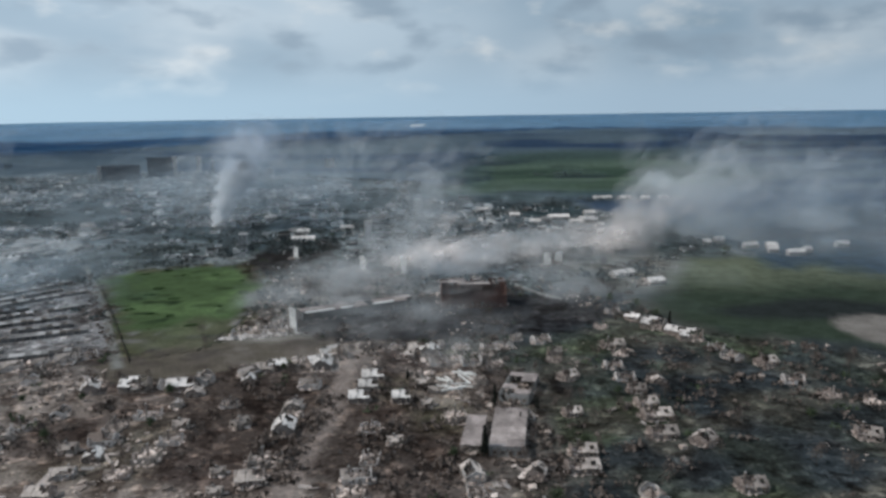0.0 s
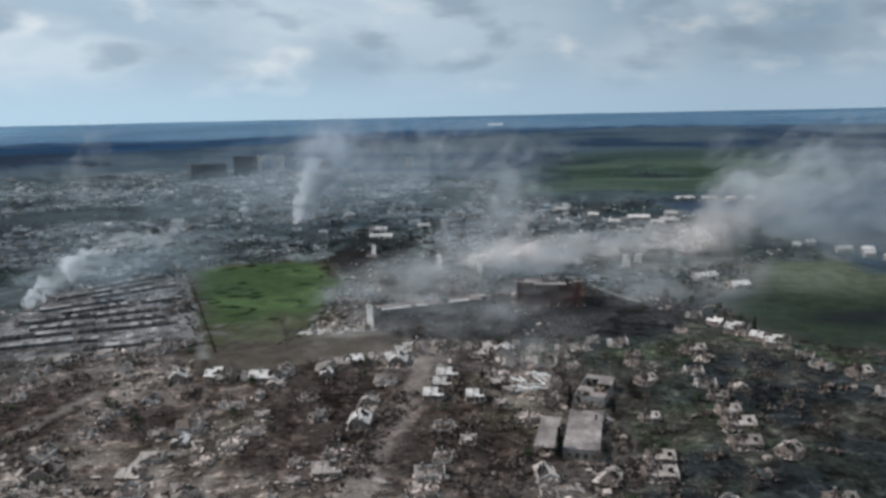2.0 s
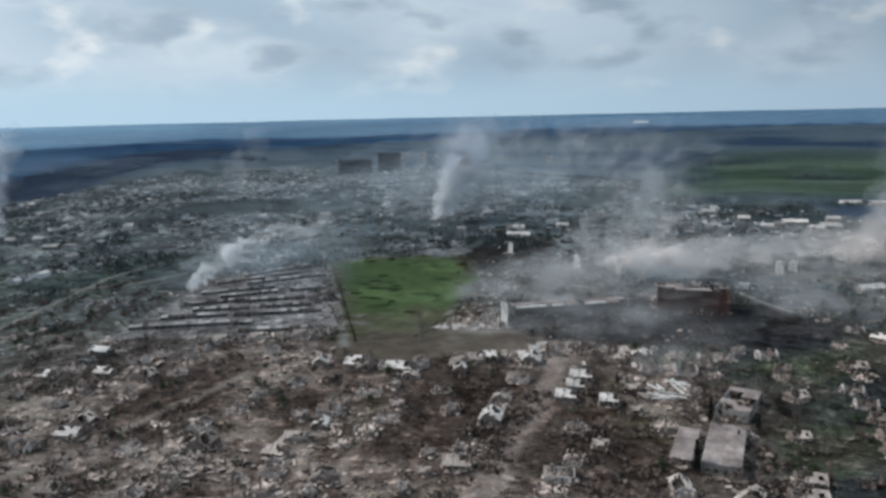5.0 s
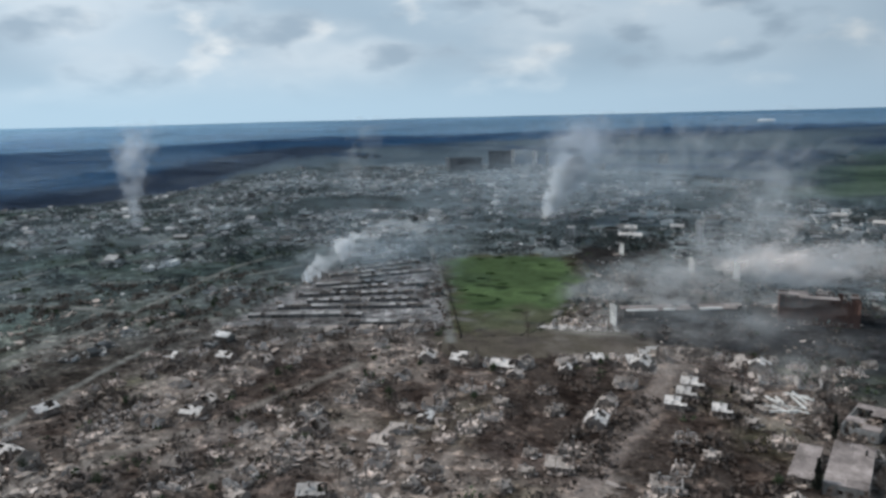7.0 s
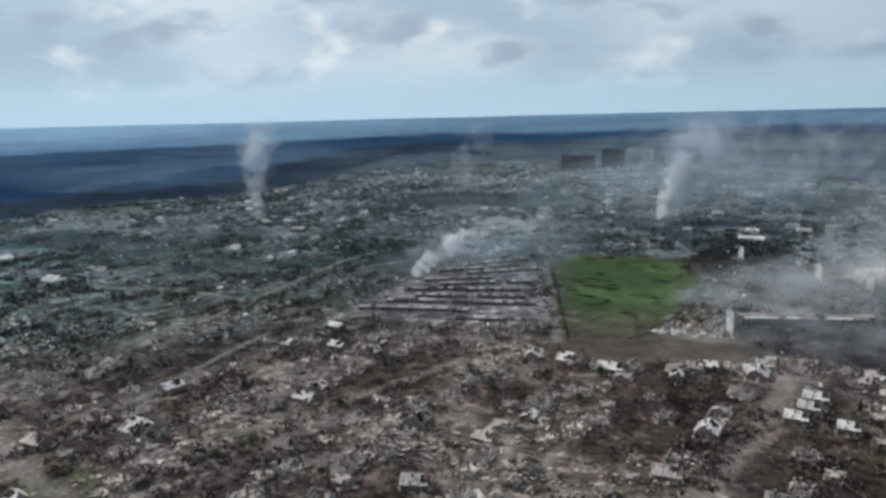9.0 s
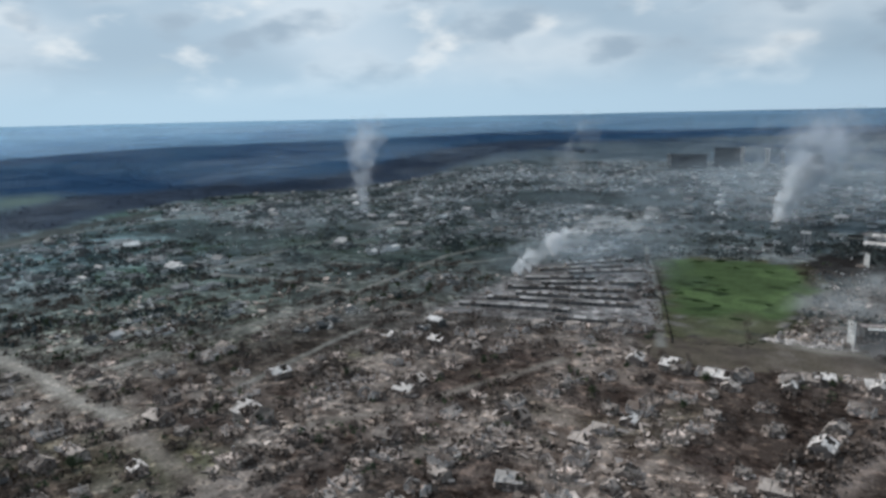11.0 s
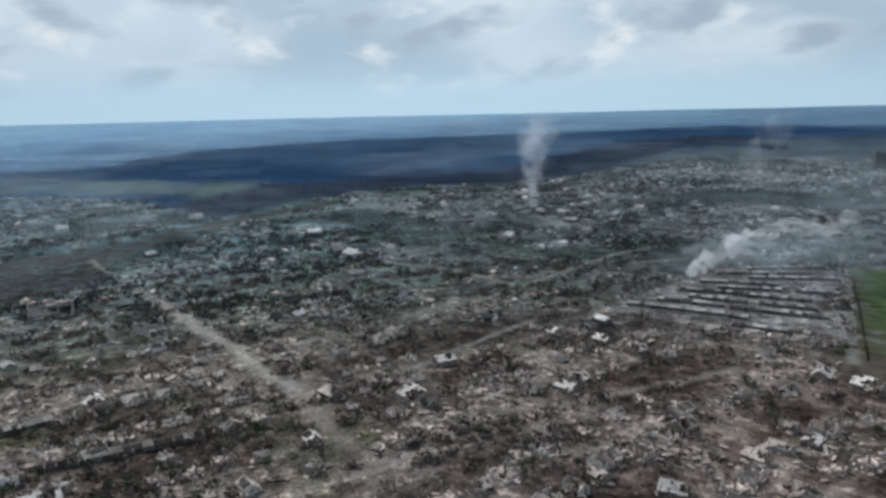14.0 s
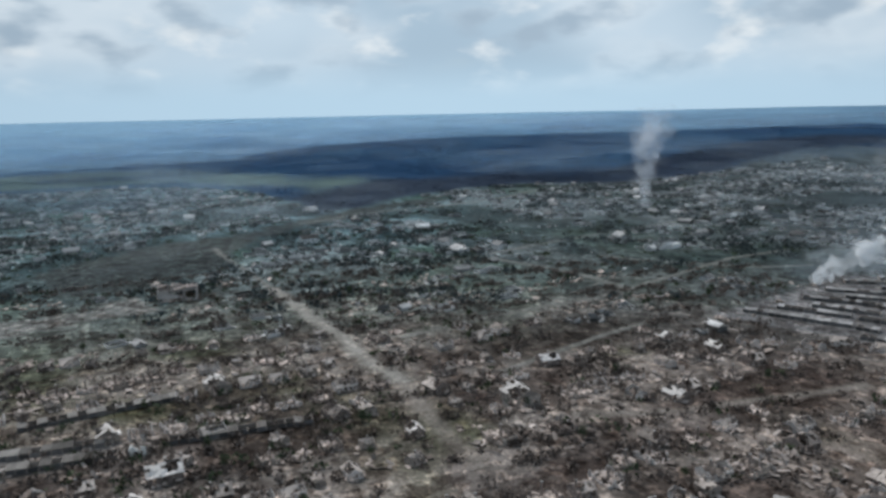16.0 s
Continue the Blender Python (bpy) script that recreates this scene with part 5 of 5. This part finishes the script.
# greenhouses catching the light near the horizon
g = thing("greenhouse", "large white greenhouse far away on the plain", "greenhouse")
part("wall", Shape().box(-34, 34, -14, 14, -3, 4), "white_wall", g)
for sgn in (-1, 1):
    part("roof", Shape().slab((-35, sgn * 15, 4), (35, sgn * 15, 4), (35, 0, 10), (-35, 0, 10), 0.3) if sgn < 0 else Shape().slab((-35, 0, 10), (35, 0, 10), (35, 15, 4), (-35, 15, 4), 0.3), "white_wall", g)
g.matrix_basis = pose(-112, 3558, float(land_height(np.array(-112.0), np.array(3558.0))), 0, 0, 4)

# white farm buildings beyond the dust
for x, y, turn, ln, dp in ((156, 975, 4, 28, 16), (190, 952, 8, 20, 14), (172, 928, 5, 16, 10), (262, 1188, 6, 30, 16), (297, 1184, 0, 22, 12), (361, 1184, 0, 14, 12), (318, 742, 10, 15, 6), (338, 738, -8, 11, 7), (345, 700, 4, 17, 6), (362, 712, 12, 9, 6), (330, 716, 0, 10, 5), (281, 764, 0, 8, 6), (299, 778, 15, 10, 7), (412, 741, 5, 14, 6), (155, 618, 30, 22, 10), (174, 586, 25, 16, 9), (330, 1180, 0, 14, 9), (-160, 826, 4, 26, 10), (120, 935, 0, 14, 9), (205, 1010, 4, 16, 10), (100, 1000, 0, 14, 10), (60, 1060, 5, 18, 10), (-170, 880, 8, 14, 8), (-120, 905, 8, 16, 8)):
    make_sheet_house(x, y, turn, ln, dp)


# ---- smoke ----
def ball(level):
    bm = bmesh.new()
    bmesh.ops.create_icosphere(bm, subdivisions=level, radius=1.0)
    v, f = np.array([q.co[:] for q in bm.verts]), np.array([[q.index for q in t.verts] for t in bm.faces])
    bm.free()
    return v, f


def plume(name, label, blobs, mat, seed):
    """Overlapping lumpy puffs. blobs: x, y, z, spread across, spread up, density."""
    nr, fine, coarse = np.random.default_rng(seed), ball(2), ball(1)
    V, F, count = [], [], 0
    for x, y, z, across, up, dense in blobs:
        # the depth of smoke through the middle sets the number of puffs
        for _ in range(max(3, round(dense / THIN[mat] * 2.6))):
            c = np.clip(nr.normal(size=3), -1.9, 1.9) * (across, across, up) + (x, y, z)
            s = nr.uniform(0.35, 0.85) * np.array((across, across, up)) * nr.uniform(0.75, 1.25, 3)
            if c[2] + s[2] > (128 if "haze" in mat else 146):
                continue
            bv, bf = fine if max(s) > 9 else coarse
            w = nr.normal(size=(4, 3)) * 1.6
            lump = 1 + 0.15 * np.sin(bv @ w[0] * 1.5 + nr.uniform(0, 6)) + 0.13 * np.sin(bv @ w[1] * 2 + nr.uniform(0, 6)) + 0.09 * np.sin(bv @ w[2] * 3)
            v = bv * lump[:, None] * s + c
            v[:, 2] = np.maximum(v[:, 2], 0.3 + nr.uniform(0, 0.5))
            F.append(bf + count)
            V.append(v)
            count += len(v)
    me = bpy.data.meshes.new(name)
    me.from_pydata(np.concatenate(V).tolist(), [], np.concatenate(F).tolist())
    me.polygons.foreach_set("use_smooth", [True] * len(me.polygons))
    me.materials.append(M[mat])
    tagged(new(name, me), label, "smoke", kind="stuff")


def column(x, y, top, lean, r0, r1, dense, thin, steps=16, bend=1.4, foot=1.0):
    """Blobs up a leaning column that widens and thins."""
    out = []
    for k in range(steps):
        u = k / (steps - 1)
        sway = 0.1 * (r0 + r1) * math.sin(u * 5 + x)
        out.append((x + lean[0] * u ** bend + sway * u, y + lean[1] * u ** bend, foot + top * u, r0 + (r1 - r0) * u, max(2.5, 1.5 * top / steps), 0.5 * (dense * (1 - u) + thin * u)))
    return out


plume("white_smoke", "dense white smoke column leaning with the wind", column(-294, 945, 72, (40, 0), 3.4, 12, 5.5, 3.4, 18), "bright_smoke", 1)
plume("thin_smoke", "faint upper smoke of the white column, spreading", column(-262, 945, 64, (22, 0), 10, 22, 1.2, 0.45, 10, 1.4, 56) + column(-276, 960, 90, (40, 0), 16, 30, 0.2, 0.15, 7, 1.4, 30), "pale_smoke", 11)
plume("white_smoke", "short white smoke drifting low over the garages", column(-377, 508, 33, (36, 26), 1.5, 3.8, 2.6, 1.2, 13) + [(-351, 528, 30, 4.2, 2.8, 3.6), (-346, 526, 24, 5, 3, 1.2), (-366, 522, 14, 3, 3, 2.2)] + column(-342, 536, 22, (40, 34), 8, 18, 0.5, 0.12, 9, 1.4, 32), "bright_smoke", 2)
plume("thin_smoke", "thin pale smoke column far off", column(-800, 704, 100, (2, 4), 5, 11, 0.28, 0.4, 16, 1) + column(-799, 706, 58, (16, 12), 11, 18, 0.45, 0.12, 9, 1.4, 88), "pale_smoke", 3)
plume("dust_cloud", "pinkish white dust cloud drifting from an impact", [(-46, 690, 4, 10, 3, 1.0), (-26, 682, 6, 13, 5, 1.6), (-6, 676, 9, 16, 7, 1.9), (18, 674, 10, 18, 7, 1.5), (45, 700, 9, 20, 6, 0.6), (80, 722, 11, 24, 7, 0.45), (120, 735, 14, 26, 8, 0.6), (-2, 680, 26, 12, 11, 0.3), (60, 690, 24, 14, 9, 0.25),
      (160, 745, 14, 22, 8, 1.0), (195, 758, 20, 20, 10, 1.2), (226, 780, 30, 22, 12, 0.7), (110, 695, 5, 40, 3.5, 0.3), (20, 660, 8, 24, 6, 0.7)], "dust", 4)
plume("dust_burst", "bright whitish dust burst low over the ruins", [(-42, 672, 3, 6, 2, 3.0), (-25, 664, 5, 9, 3.5, 8.0), (-6, 656, 7, 11, 5.5, 18.0), (10, 654, 8, 11, 5.5, 15.0), (24, 652, 10, 9, 5, 5.0), (38, 656, 7, 8, 4, 2.2), (84, 690, 8, 6, 3.5, 1.6), (122, 704, 10, 8, 4, 1.4), (160, 730, 9, 9, 5, 3.2), (178, 738, 14, 9, 7, 2.6)], "burst", 10)
VEILS = ((-14.5, 980, 90, 14, 0.16), (-19.5, 860, 92, 16, 0.30), (-21.8, 880, 104, 20, 0.34), (-26.6, 980, 100, 24, 0.26), (-30.5, 940, 80, 26, 0.22), (8.3, 1350, 132, 22, 0.20), (12.2, 1250, 134, 20, 0.16), (32.4, 1400, 120, 20, 0.10), (3.2, 770, 96, 18, 0.34), (1.0, 900, 80, 22, 0.22), (18.5, 1050, 130, 26, 0.12))
veils = []
for az_, r, top, wide, dense in VEILS:
    a_ = radians(az_)
    veils += column(-math.sin(a_) * r, math.cos(a_) * r, top, (0.25 * top, 0), wide, wide * 1.5, dense, dense * 0.5, 6)
plume("drifting_smoke", "grey smoke veils drifting over the fields and the town", veils + [(236, 800, 50, 18, 15, 0.6), (262, 812, 56, 22, 17, 0.55), (300, 830, 58, 30, 18, 0.38), (350, 850, 46, 30, 16, 0.3), (320, 740, 24, 60, 12, 0.3), (430, 720, 22, 60, 10, 0.25)], "grey_smoke", 5)
plume("ground_smoke", "low grey smoke hanging over the burnt buildings", [(-124, 552, 5, 18, 3.5, 0.6), (-112, 575, 7, 22, 5, 0.75), (-80, 590, 9, 28, 6, 0.7), (-98, 528, 5, 18, 4, 0.55), (-55, 600, 13, 24, 9, 0.5), (-40, 600, 22, 16, 14, 0.35), (-85, 492, 6, 20, 4, 0.25), (-50, 495, 7, 26, 5, 0.2), (-15, 492, 7, 28, 5, 0.2), (-20, 545, 12, 28, 8, 0.2), (-30, 640, 25, 18, 13, 0.4),
      (110, 600, 4, 42, 2.5, 0.25), (60, 650, 10, 30, 6, 0.2), (112, 566, 3, 26, 2, 0.5), (20, 400, 8, 28, 7, 0.08), (-15, 455, 8, 34, 5, 0.12), (-60, 470, 6, 26, 5, 0.12)], "grey_smoke", 6)
plume("smoke_haze", "thin bluish smoke haze lying over the town", [(-330, 1000, 45, 110, 26, 0.2), (-480, 1150, 35, 150, 22, 0.15), (-250, 1300, 55, 160, 30, 0.2), (-700, 1250, 28, 160, 14, 0.1), (-190, 1050, 55, 60, 30, 0.22), (-400, 720, 20, 50, 11, 0.12), (-370, 590, 14, 34, 8, 0.35), (-330, 640, 14, 34, 9, 0.25), (-330, 560, 10, 40, 6, 0.2),
      (-120, 900, 45, 70, 22, 0.13), (-260, 780, 20, 60, 11, 0.08), (-420, 900, 26, 80, 14, 0.1), (60, 900, 40, 60, 14, 0.12), (40, 660, 16, 50, 9, 0.3), (90, 600, 10, 45, 6, 0.2), (0, 600, 12, 30, 8, 0.2), (-600, 900, 20, 130, 9, 0.07), (-800, 500, 16, 130, 7, 0.06), (-950, 150, 14, 120, 7, 0.1), (-1050, -50, 14, 140, 8, 0.14), (-820, 60, 10, 110, 5, 0.05), (-1150, 250, 14, 140, 8, 0.12), (-900, 1200, 24, 180, 12, 0.12),
      (400, 900, 24, 90, 12, 0.3), (540, 900, 40, 110, 20, 0.4), (420, 720, 16, 80, 8, 0.15)], "thin_haze", 7)
haze = []
for r, n, up, dense in ((3100, 7, 24, 0.16), (3600, 7, 24, 0.25), (4200, 7, 22, 0.34)):
    for k in range(n):
        b = radians(-36 + 138 * (k + 0.5) / n)
        x, y = -math.sin(b) * r, math.cos(b) * r
        haze.append((x, y, float(land_height(np.array(x), np.array(y))) + (2 if r < 3300 else -4), r * 0.19, up, dense * (0.45 if b < 0.7 else 1)))
for az_, r, dense in ((94, 1250, 0.05), (82, 1600, 0.04), (90, 1500, 0.1), (100, 1400, 0.12), (84, 2000, 0.16), (95, 2000, 0.16)):
    haze.append((-math.sin(radians(az_)) * r, math.cos(radians(az_)) * r, 6, 210, 14, dense))
for az_, r in ((40, 2350), (47, 2250), (54, 2100), (61, 2000), (68, 1950)):
    haze.append((-math.sin(radians(az_)) * r, math.cos(radians(az_)) * r, 22, 190, 16, 0.1))
plume("distant_haze", "pale blue haze lying over the far hills", haze, "haze", 9)
